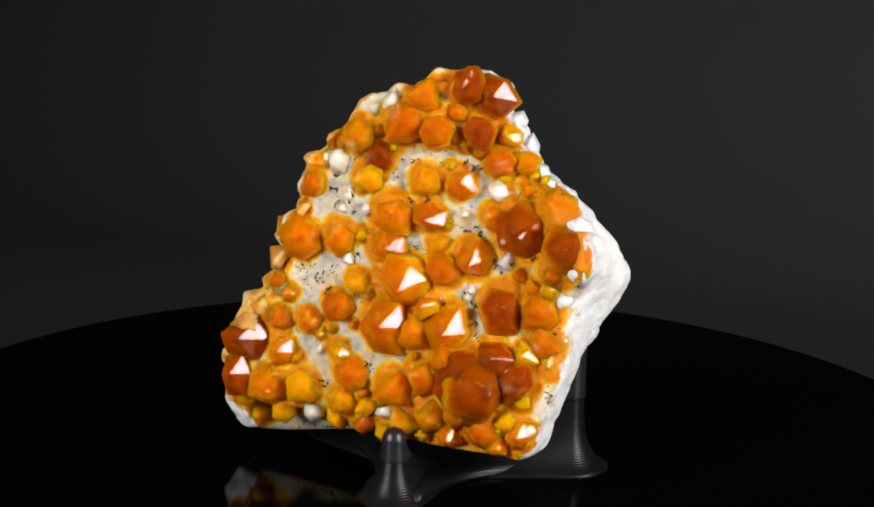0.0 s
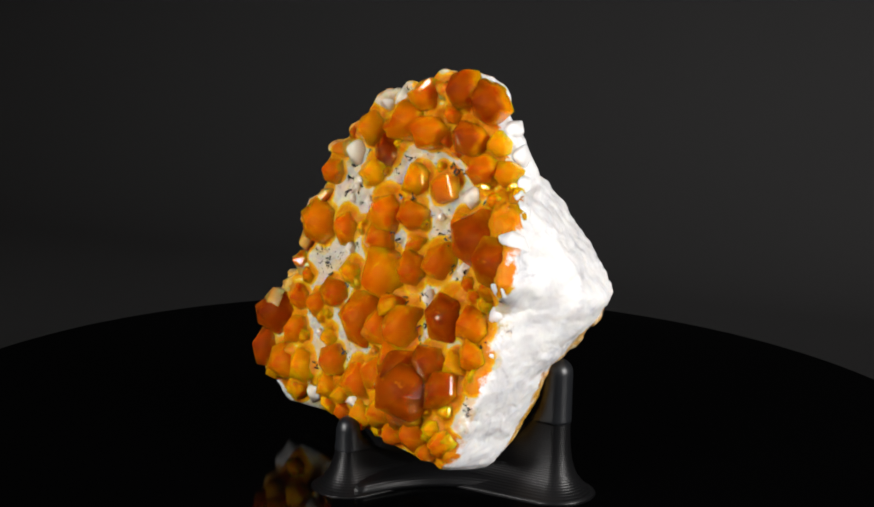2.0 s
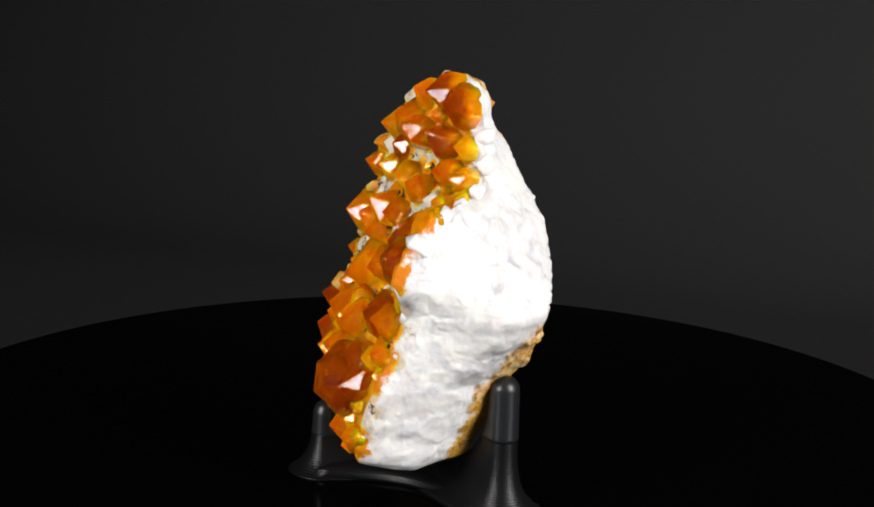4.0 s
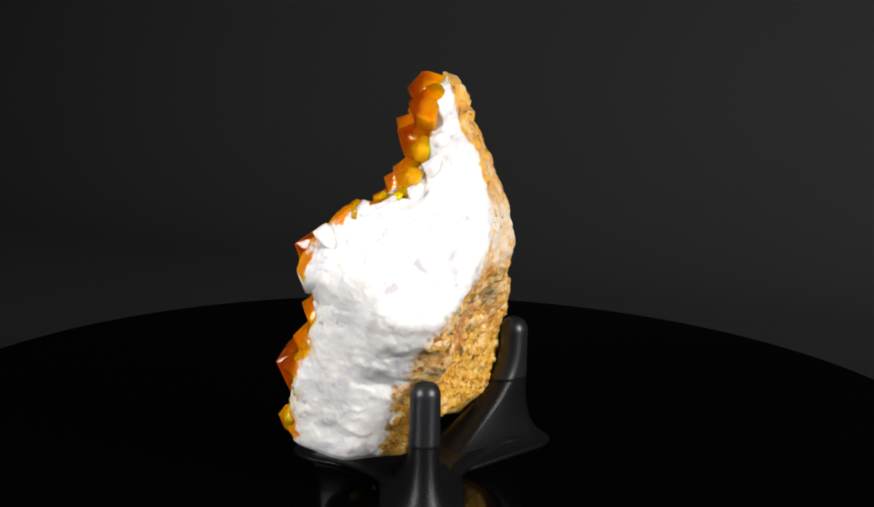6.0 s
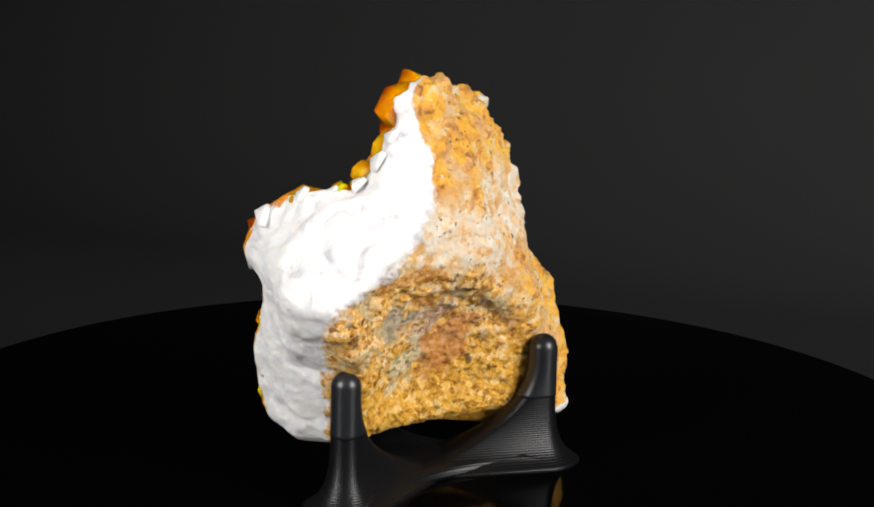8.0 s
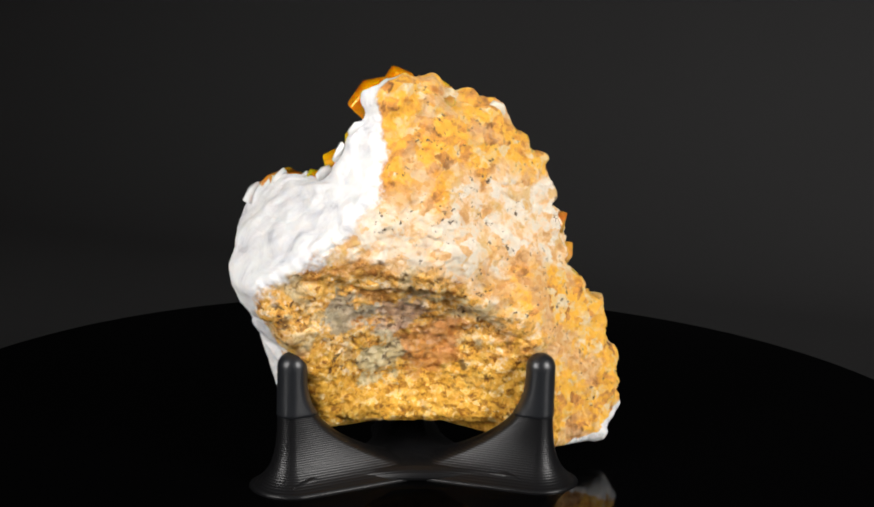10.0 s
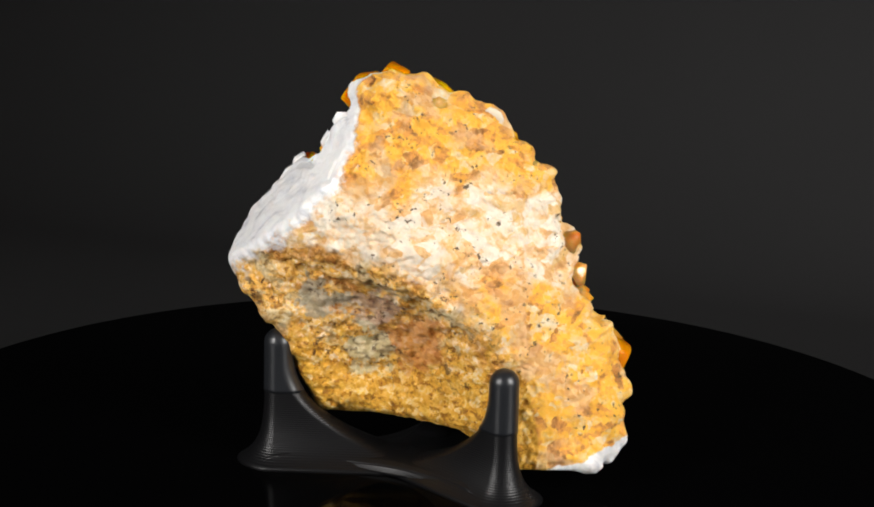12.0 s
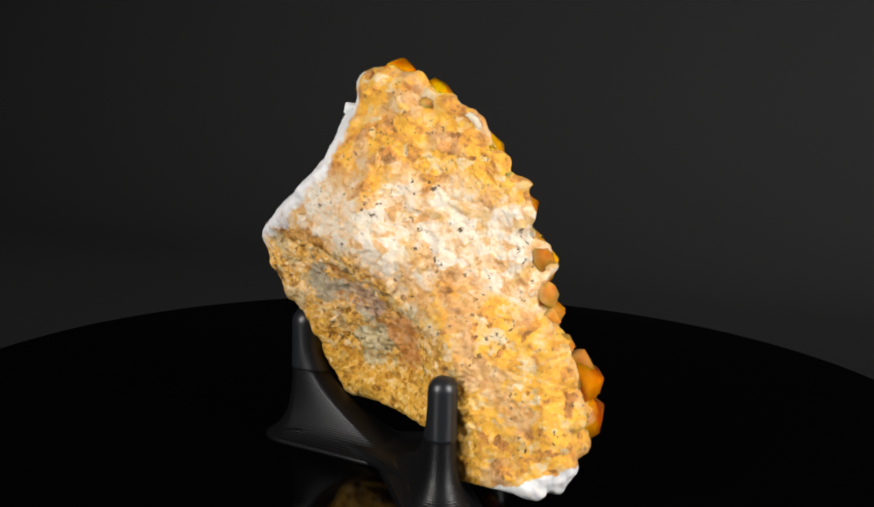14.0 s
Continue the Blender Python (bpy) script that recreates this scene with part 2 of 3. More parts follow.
    chips = math_node(nodes, links, "MULTIPLY", math_node(nodes, links, "MULTIPLY_ADD", h2, 0.5, g2), is_back)
    hb = math_node(nodes, links, "ADD", math_node(nodes, links, "MULTIPLY", fine, 0.45), mid)
    hb = math_node(nodes, links, "MULTIPLY", hb, math_node(nodes, links, "MULTIPLY_ADD", is_back, 0.75, 0.25))
    hb = math_node(nodes, links, "MULTIPLY_ADD", chips, 0.7, hb)
    hb = math_node(nodes, links, "MULTIPLY_ADD", fine, 0.22, hb)
    links.new(bump_node(nodes, links, hb, 0.62, 0.0008), p.inputs["Normal"])
    return m


def crystal_material(name, tip, body, base, glow=(0.0085, 0.0032, 0.0006), vary=1.0):
    """Iron-stained quartz: a cloudy glowing core, yellow towards the root, under clear glossy faces."""
    m, nodes, links, p = material(name)
    tc = nodes.new("ShaderNodeTexCoord")
    c = tc.outputs["Object"]
    info = nodes.new("ShaderNodeObjectInfo")
    sep = nodes.new("ShaderNodeSeparateXYZ")
    links.new(tc.outputs["Generated"], sep.inputs["Vector"])
    n = math_node(nodes, links, "SUBTRACT", noise_node(nodes, links, c, 170.0, 3.0), 0.5)
    h = math_node(nodes, links, "MULTIPLY_ADD", n, 0.55, sep.outputs["Z"])
    col = ramp_node(nodes, links, h, [(0.30, base), (0.58, body), (0.80, body), (1.0, tip)])
    cloud = ramp_node(nodes, links, noise_node(nodes, links, c, 330.0, 2.0), [(0.64, (0, 0, 0)), (0.74, (0.4, 0.4, 0.4))])
    col = mix_node(nodes, links, cloud, col, base)
    tint = ramp_node(nodes, links, info.outputs["Random"], [(0.0, (0.80, 0.70, 0.55)), (0.5, (1, 1, 1)), (1.0, (1.10, 1.14, 1.0))])
    links.new(mix_node(nodes, links, vary, col, tint, "MULTIPLY"), p.inputs["Base Color"])
    p.inputs["Roughness"].default_value = 0.5
    p.inputs["IOR"].default_value = 1.30
    p.inputs["Specular IOR Level"].default_value = 0.05
    p.inputs["Subsurface Weight"].default_value = 1.0
    p.inputs["Coat Weight"].default_value = 0.75
    p.inputs["Coat IOR"].default_value = 1.54
    p.inputs["Coat Roughness"].default_value = 0.03
    # the core is a rounded cloud inside the faces: its shading follows a dome, the gloss follows the faces
    dome = nodes.new("ShaderNodeVectorMath")
    dome.operation = "SUBTRACT"
    dome.inputs[1].default_value = (0.5, 0.5, 0.35)
    links.new(tc.outputs["Generated"], dome.inputs[0])
    world_way = nodes.new("ShaderNodeVectorTransform")
    world_way.vector_type, world_way.convert_from, world_way.convert_to = "NORMAL", "OBJECT", "WORLD"
    links.new(dome.outputs["Vector"], world_way.inputs["Vector"])
    facets = nodes.new("ShaderNodeNewGeometry")
    soft = nodes.new("ShaderNodeMix")
    soft.data_type = "VECTOR"
    soft.inputs["Factor"].default_value = 0.14
    links.new(world_way.outputs["Vector"], soft.inputs[4])
    links.new(facets.outputs["True Normal"], soft.inputs[5])
    unit = nodes.new("ShaderNodeVectorMath")
    unit.operation = "NORMALIZE"
    links.new(soft.outputs[1], unit.inputs[0])
    links.new(unit.outputs["Vector"], p.inputs["Normal"])
    links.new(bump_node(nodes, links, noise_node(nodes, links, c, 300.0, 2.0), 0.05, 0.0006, facets.outputs["True Normal"]), p.inputs["Coat Normal"])
    p.inputs["Subsurface Radius"].default_value = glow
    p.inputs["Subsurface Scale"].default_value = 1.0
    return m


def needle_material():
    m, nodes, links, p = material("black_needles")
    n = noise_node(nodes, links, object_coord(nodes), 800.0)
    links.new(ramp_node(nodes, links, n, [(0.3, (0.006, 0.005, 0.004)), (0.7, (0.03, 0.022, 0.014))]), p.inputs["Base Color"])
    p.inputs["Roughness"].default_value = 0.35
    return m


NEEDLE = needle_material()
ACRYLIC, PAPER, ROOM, PLASTIC, RUBBER, ROCK = black_acrylic(), backdrop_paper(), room_paint(), printed_plastic(), rubber(), rock_material()
AMBER = crystal_material("amber_quartz", (0.38, 0.078, 0.0), (0.53, 0.145, 0.0), (0.67, 0.32, 0.0))
DARK = crystal_material("red_brown_quartz", (0.15, 0.021, 0.001), (0.26, 0.044, 0.0), (0.56, 0.19, 0.0))
YELLOW = crystal_material("yellow_quartz", (0.54, 0.18, 0.0), (0.62, 0.26, 0.0), (0.70, 0.39, 0.004))
MILKY = crystal_material("milky_quartz", (0.66, 0.60, 0.50), (0.68, 0.63, 0.54), (0.66, 0.58, 0.46), (0.0022, 0.0019, 0.0016), 0.15)
WHITE = crystal_material("white_quartz", (0.74, 0.73, 0.74), (0.76, 0.75, 0.75), (0.78, 0.77, 0.76), (0.0022, 0.0020, 0.0019), 0.05)
HONEY = crystal_material("honey_quartz", (0.36, 0.12, 0.015), (0.48, 0.20, 0.035), (0.60, 0.33, 0.11))
KINDS = {HONEY: "blunt honey-brown quartz point on the edge", AMBER: "amber quartz point with glossy faces", DARK: "dark red-brown quartz point", YELLOW: "honey-yellow quartz point",
         MILKY: "small milky cream quartz point", WHITE: "white quartz knob on the broken edge"}


# ---- building helpers ----
def part(name, bm, mat, parent=None, label="", smooth=False):
    me = bpy.data.meshes.new(name)
    bm.normal_update()
    bm.to_mesh(me)
    bm.free()
    me.materials.append(mat)
    if smooth:
        me.polygons.foreach_set("use_smooth", [True] * len(me.polygons))
    ob = new(name, me)
    if parent is not None:
        ob.parent = parent
    return tagged(ob, label)


def lathe(bm, profile, steps=96, centre=(0, 0)):
    """Turn (radius, height) pairs about the vertical through centre."""
    rings = []
    for r, z in profile:
        if r == 0:
            rings.append([bm.verts.new((centre[0], centre[1], z))])
        else:
            rings.append([bm.verts.new((centre[0] + r * math.cos(2 * math.pi * i / steps), centre[1] + r * math.sin(2 * math.pi * i / steps), z)) for i in range(steps)])
    for a, b in zip(rings, rings[1:]):
        for i in range(steps):
            j = (i + 1) % steps
            if len(a) == 1:
                bm.faces.new((a[0], b[j], b[i]))
            elif len(b) == 1:
                bm.faces.new((a[i], a[j], b[0]))
            else:
                bm.faces.new((a[i], a[j], b[j], b[i]))
    bmesh.ops.recalc_face_normals(bm, faces=bm.faces)


# ---- the room ----
def build_room():
    # backdrop: a paper sweep that lies on the table and curves up behind
    bm = bmesh.new()
    prof = [(-0.62, -0.040)]
    prof += [(0.30, -0.040)]
    prof += [(0.30 + 0.12 * math.sin(a), -0.040 + 0.12 * (1 - math.cos(a))) for a in np.linspace(0.1, math.pi / 2, 14)]
    prof += [(0.42, 0.082)]
    rows = []
    for y, z in prof:
        rows.append([bm.verts.new((x, y, z)) for x in np.linspace(-0.9, 0.9, 7)])
    back = [[bm.verts.new((v.co.x, v.co.y + 0.002 if v.co.z > -0.03 else v.co.y, v.co.z - 0.002)) for v in r] for r in rows]
    for grid, flip in ((rows, False), (back, True)):
        for a, b in zip(grid, grid[1:]):
            for i in range(6):
                q = (a[i], a[i + 1], b[i + 1], b[i])
                bm.faces.new(q[::-1] if flip else q)
    sweep = part("backdrop", bm, PAPER, smooth=True)
    tagged(sweep, "charcoal paper backdrop sweeping up behind the turntable", "backdrop", kind="structure")
    sweep.rotation_euler.z = radians(-19)

    def slab(name, lo, hi, label, category):
        bm = bmesh.new()
        bmesh.ops.create_cube(bm, size=1)
        for v in bm.verts:
            v.co = Vector([lo[i] if v.co[i] < 0 else hi[i] for i in range(3)])
        tagged(part(name, bm, ROOM), label, category, kind="structure")

    slab("floor", (-1.3, -1.3, -0.10), (1.3, 1.3, -0.045), "dark matt table top under the backdrop", "floor")
    # unseen ceiling and walls, added so that glossy surfaces mirror a dark surround
    slab("ceiling", (-1.3, -1.3, 1.30), (1.3, 1.3, 1.36), "unseen dark ceiling added for the reflections", "ceiling")
    slab("wall_north", (-1.3, 1.24, -0.045), (1.3, 1.3, 1.30), "unseen dark wall added behind the backdrop for the reflections", "wall")
    slab("wall_south", (-1.3, -1.3, -0.045), (1.3, -1.24, 1.30), "unseen dark wall added behind the camera for the reflections", "wall")
    slab("wall_east", (1.24, -1.24, -0.045), (1.3, 1.24, 1.30), "unseen dark side wall added for the reflections", "wall")
    slab("wall_west", (-1.3, -1.24, -0.045), (-1.24, 1.24, 1.30), "unseen dark side wall added for the reflections", "wall")


# ---- turntable ----
def build_turntable():
    root = new("turntable")
    tagged(root, "round glossy black acrylic display turntable", "turntable")
    bm = bmesh.new()
    R = 0.1535
    lathe(bm, [(0, 0), (R * 0.5, 0), (R - 0.0016, 0), (R - 0.0005, -0.0005), (R, -0.0016), (R, -0.0065), (R - 0.001, -0.008), (R * 0.5, -0.008), (0, -0.008)], 180)
    part("platter", bm, ACRYLIC, root)
    bm = bmesh.new()
    lathe(bm, [(0, -0.0082), (0.115, -0.0082), (0.120, -0.012), (0.120, -0.036), (0.116, -0.0395), (0, -0.0395)], 120)
    part("base", bm, PLASTIC, root, "matt black plastic turntable base", smooth=False)
    return root


# ---- stand ----
PEGS = {"right": ((68, 2), -313), "left": ((-38, 41), -315), "front": ((-13, -45), -343)}
HUB = Vector((3.1, -0.4)) * 0.001


def peg_rings(bm, foot, top, r_top, r_foot, reach, heights, skin=0.0):
    """Level rings of an upright peg with a flared foot and a fin that sweeps down towards the hub."""
    way = HUB - foot
    dist = way.length
    way.normalize()
    side = Vector((-way.y, way.x))
    rings, n = [], 28
    for z in heights:
        s = z / top
        r = r_top + (r_foot - r_top) * math.exp(-z / 0.0042) + skin
        arm = dist * max(0.0, 1 - s / 0.97) ** reach
        ring = []
        for i in range(n):
            a = 2 * math.pi * (i + 0.5) / n
            c, t = math.cos(a), math.sin(a)
            p = foot + way * (c * r + (arm if c > 0 else 0.0)) + side * (t * r)
            ring.append(bm.verts.new((p.x, p.y, z)))
        rings.append(ring)
    for j in range(1, 9):     # domed end
        a = math.pi / 2 * j / 9
        rad = (r_top + skin) * math.cos(a)
        rings.append([bm.verts.new((foot.x + way.x * rad * math.cos(2 * math.pi * (i + 0.5) / n) + side.x * rad * math.sin(2 * math.pi * (i + 0.5) / n),
                                    foot.y + way.y * rad * math.cos(2 * math.pi * (i + 0.5) / n) + side.y * rad * math.sin(2 * math.pi * (i + 0.5) / n),
                                    top + (r_top + skin) * math.sin(a))) for i in range(n)])
    for a, b in zip(rings, rings[1:]):
        for i in range(n):
            j = (i + 1) % n
            bm.faces.new((a[i], a[j], b[j], b[i]))
    bm.faces.new(rings[0][::-1])
    bm.faces.new(rings[-1])
    bmesh.ops.recalc_face_normals(bm, faces=bm.faces)


def build_stand():
    root = new("mineral_stand")
    tagged(root, "black three-pegged plastic stand holding the specimen", "display stand")
    for key, ((px, py), tz) in PEGS.items():
        foot = Vector((px, py)) * K
        r_top = 0.0035 if key != "front" else 0.0026
        top = (tz + Z0) * K - r_top
        reach = 2.6 if key != "front" else 1.8
        sleeve = 0.0125 if key != "front" else 0.0055
        bm = bmesh.new()
        r_foot = 0.0106 if key != "front" else 0.0092
        peg_rings(bm, foot, top, r_top, r_foot, reach, np.linspace(0, top, 44))
        peg = part("peg", bm, PLASTIC, root, smooth=True)
        bm = bmesh.new()
        peg_rings(bm, foot, top, r_top, r_foot, reach, np.linspace(top - sleeve, top, 16), 0.00022)
        part("sleeve", bm, RUBBER, peg, "smooth black rubber sleeve over the peg tip", smooth=True)
    # base plate: three lobes joined by hollow sides
    bm = bmesh.new()
    feet = [Vector(PEGS[k][0]) * K for k in ("right", "left", "front")]
    outline = []
    for i in range(3):
        a, b = feet[i], feet[(i + 1) % 3]
        out = ((a + b) / 2 - HUB).normalized()
        for s in np.linspace(0.0, 1.0, 17)[:-1]:
            p = a.lerp(b, s) + out * (0.0085 * (1 - math.sin(math.pi * s)) - 0.001 * math.sin(math.pi * s))
            outline.append(p)
    rows = []
    for inset, z in ((0.0, 0.0), (0.0, 0.0012), (0.0012, 0.0026), (0.004, 0.0034), (0.010, 0.0042)):
        rows.append([bm.verts.new((*(p + (HUB - p).normalized() * inset), z)) for p in outline])
    n = len(outline)
    for a, b in zip(rows, rows[1:]):
        for i in range(n):
            bm.faces.new((a[i], a[(i + 1) % n], b[(i + 1) % n], b[i]))
    tip = bm.verts.new((HUB.x, HUB.y, 0.0048))
    low = bm.verts.new((HUB.x, HUB.y, 0.0))
    for i in range(n):
        bm.faces.new((rows[-1][i], rows[-1][(i + 1) % n], tip))
        bm.faces.new((rows[0][(i + 1) % n], rows[0][i], low))
    bmesh.ops.recalc_face_normals(bm, faces=bm.faces)
    part("base_plate", bm, PLASTIC, root, smooth=True)
    return root


# ---- the specimen ----
# Level sections of the rock: height, then its corners from the left end along the crystal face,
# round the white broken side and along the weathered back.
SECTIONS = []


def section(z, *corners):
    SECTIONS.append((z, corners))


section(-191, (10, 6), (12, 3), (18, 2), (24, 3), (27, 6), (25, 10), (18, 12), (12, 10), (10, 8))
section(-197, (-6, 6), (0, 1), (14, 0), (32, 1), (36, 4), (30, 12), (14, 13), (0, 12), (-5, 9))
section(-205, (-28, 8), (-10, 0), (14, -1), (31, 1), (36, 6), (30, 13), (12, 15), (-12, 14), (-27, 11))
section(-220, (-43, 6), (-22, 1), (4, -4), (37, -1), (44, 6), (32, 22), (6, 25), (-18, 19), (-41, 11))
section(-236, (-53, 6), (-26, -2), (34, -9), (51, -9), (52, 8), (41, 26), (12, 31), (-28, 19), (-50, 12))
section(-239, (-56, 5), (-30, -3), (38, -17), (65, -36), (61, -8), (45, 27), (12, 33), (-32, 19), (-53, 12))
section(-252, (-60, 5), (-34, -5), (40, -24), (67, -50), (73, -18), (57, 27), (12, 36), (-36, 19), (-57, 12))
section(-265, (-64, 2), (-40, -6), (38, -28), (67, -55), (83, -22), (72, 20), (8, 38), (-40, 22), (-62, 12))
section(-280, (-66, 3), (-36, -12), (36, -35), (62, -46), (89, -14), (88, 8), (14, 33), (-38, 28), (-66, 9))
section(-287, (-68, 0), (-38, -14), (36, -38), (60, -47), (85, -14), (84, 8), (13, 27), (-32, 33), (-69, 12))
section(-300, (-73, 1), (-44, -15), (14, -40), (59, -50), (75, -20), (74, 9), (8, 16), (-36, 35), (-73, 14))
section(-315, (-84, 3), (-50, -16), (12, -48), (56, -56), (66, -30), (62, 5), (11, 8), (-40, 33), (-80, 16))
section(-330, (-90, 0), (-58, -16), (10, -48), (50, -58), (61, -30), (57, 0), (14, 2), (-42, 33), (-83, 20))
section(-343, (-88, 4), (-60, -14), (10, -47), (45, -58), (55, -32), (50, -4), (12, 3), (-43, 31), (-80, 23))
section(-352, (-76, 12), (-54, -9), (9, -44), (41, -56), (51, -34), (44, -9), (10, 2), (-43, 30), (-72, 29))


def smooth_step(t):
    t = min(1.0, max(0.0, t))
    return t * t * (3 - 2 * t)


def rock_rings(rows, per_side):
    """The sections, drawn out to a fine grid of points; with each its place along the ring."""
    zs = [s[0] for s in SECTIONS]
    sides = len(SECTIONS[0][1])
    grid, zone = [], []
    for k in range(rows):
        z = zs[0] + (zs[-1] - zs[0]) * k / (rows - 1)
        i = max(j for j in range(len(zs) - 1) if zs[j] >= z - 1e-9)
        f = (z - zs[i]) / (zs[i + 1] - zs[i])
        f = 0.5 * f + 0.5 * smooth_step(f)
        ring = []
        for c in range(sides):
            a0, a1 = Vector(SECTIONS[i][1][c]), Vector(SECTIONS[i + 1][1][c])
            b0, b1 = Vector(SECTIONS[i][1][(c + 1) % sides]), Vector(SECTIONS[i + 1][1][(c + 1) % sides])
            a, b = a0.lerp(a1, f), b0.lerp(b1, f)
            for s in range(per_side):
                p = a.lerp(b, s / per_side)
                drop = (13.5 * smooth_step((-28 - p.x) / 14) * smooth_step((p.y - 2) / 12) + 4 * smooth_step((p.x - 38) / 12)) * smooth_step((z + 330) / -23)
                ring.append(Vector((p.x, p.y, z - drop)))
        grid.append(ring)
    n = sides * per_side
    arr = np.array([[tuple(p) for p in r] for r in grid])
    for _ in range(12):        # round the corners a little
        arr = 0.5 * arr + 0.25 * (np.roll(arr, 1, 1) + np.roll(arr, -1, 1))
    for _ in range(3):
        arr[1:-1] = 0.5 * arr[1:-1] + 0.25 * (arr[2:] + arr[:-2])
    zone = [i / per_side for i in range(n)]
    return arr, zone


ROWS, PER = 250, 56
GRID, ZONE = rock_rings(ROWS, PER)


def swell(z):
    return -0.6 + 4.6 * smooth_step((-220 - z) / 90)


def ledge_line(u):
    """Height of the edge above the hollow in the back, along the ring."""
    if u < 5.0:
        return -300 + 38 * smooth_step((u - 4.4) / 0.6)
    if u < 6.0:
        return -262 - 13 * (u - 5)
    if u < 7.0:
        return -275 - 28 * (u - 6)
    return -303 - 90 * min(1.0, (u - 7) / 0.5)


def relief(p, u):
    """Relief of the rock, in units along the normal: broken quartz, crumbly back, knobbly druse."""
    q = Vector(p)
    to_back = smooth_step((u - 4.7) / 0.5)
    to_white = smooth_step((u - 2.8) / 0.4) * (1 - smooth_step((u - 8.4) / 0.6))
    chip = abs(noise.noise(Vector((q.x * 0.05 + q.z * 0.02, q.y * 0.05 + q.z * 0.04, q.z * 0.05 - q.y * 0.03)))) * 1.3
    white = 1.2 + 2.6 * smooth_step((-235 - q.z) / 45) - chip + 0.5 * noise.noise(q * 0.16) + 0.22 * noise.noise(q * 0.45)
    white += 3.6 * (0.45 - noise.voronoi(Vector((q.x * 0.13, q.y * 0.13, q.z * 0.06)))[0][0]) * (1 - 0.7 * smooth_step((u - 3.3) / 0.9)) * smooth_step((q.z + 268) / 14) + 0.6 * smooth_step((u - 3.9) / 0.4) * smooth_step((q.z + 275) / 20)
    for size, depth in ((0.10, 0.9), (0.22, 0.35)):        # broken faces of the massive quartz
        seat = noise.voronoi(q * size)[1][0]
        white += depth * (0.7 * noise.noise(seat * 3.3 + Vector((2, 5, 8))) + 0.9 * noise.noise_vector(seat * 4.9).dot(q * size - seat))
    lay = noise.noise(Vector((q.x * 0.08, q.y * 0.08, q.z * 0.11 + q.x * 0.04)))
    grains = noise.voronoi(q * 0.33)[0]
    hollow = smooth_step((ledge_line(u) - q.z) / 10)
    rough = swell(q.z) + 3.5 * smooth_step((u - 7.4) / 0.8) * smooth_step((-285 - q.z) / 20)
    rough += (0.5 + 0.3 * hollow) * lay + 0.9 * noise.noise(q * 0.2) + (0.6 + 0.2 * hollow) * (grains[1] - grains[0])
    rough += 0.35 * noise.noise(q * 0.5)
    bent = q + Vector((noise.noise(q * 0.3), noise.noise(q * 0.3 + Vector((9, 0, 0))), noise.noise(q * 0.3 + Vector((0, 9, 0))))) * 2.5
    for size, depth in ((0.13, 1.3), (0.26, 0.9), (0.5, 0.5)):     # broken blocks: a level and a tilt for each
        seat = noise.voronoi(bent * size)[1][0]
        tilt = noise.noise_vector(seat * 5.7)
        rough += depth * (1.0 * noise.noise(seat * 3.1 + Vector((4, 7, 1))) + 0.9 * tilt.dot(bent * size - seat))
    bowl = smooth_step((u - 5.05) / 0.5) * (1 - smooth_step((u - 6.4) / 0.6)) * smooth_step((ledge_line(u) - q.z) / 14) * smooth_step((q.z + 350) / 22)
    rough -= 4.5 * bowl + hollow * (1.3 * abs(noise.noise(q * 0.11)) + 0.9 * abs(noise.noise(q * 0.24)))
    knobs = noise.voronoi(q * 0.105)[0][0]
    backs = noise.voronoi(q * 0.075 + Vector((5, 1, 2)))[0][0]
    thin = max(smooth_step((u - 7.7) / 0.5), 1 - smooth_step(u / 0.5), smooth_step((q.z + 215) / 12) * to_back)
    edge = 10.0 * (0.55 - backs) * thin + 3.0 * (1 - smooth_step(u / 0.5))
    rough += 3.5 * (0.5 - knobs) * max(smooth_step((u - 7.2) / 0.7), smooth_step((q.z + 232) / 14))
    lobes = noise.voronoi(q * 0.16)[0]
    druse = -2.0 + 1.6 * noise.noise(q * 0.12) + 1.8 * (0.6 - lobes[0]) + 0.9 * noise.noise(q * 0.3) + 0.3 * noise.noise(q * 0.5)
    a = druse + (white - druse) * to_white
    return edge + (a + (rough - a) * to_back if u < 8.4 else rough + (druse + 3.0 - rough) * smooth_step((u - 8.4) / 0.6))


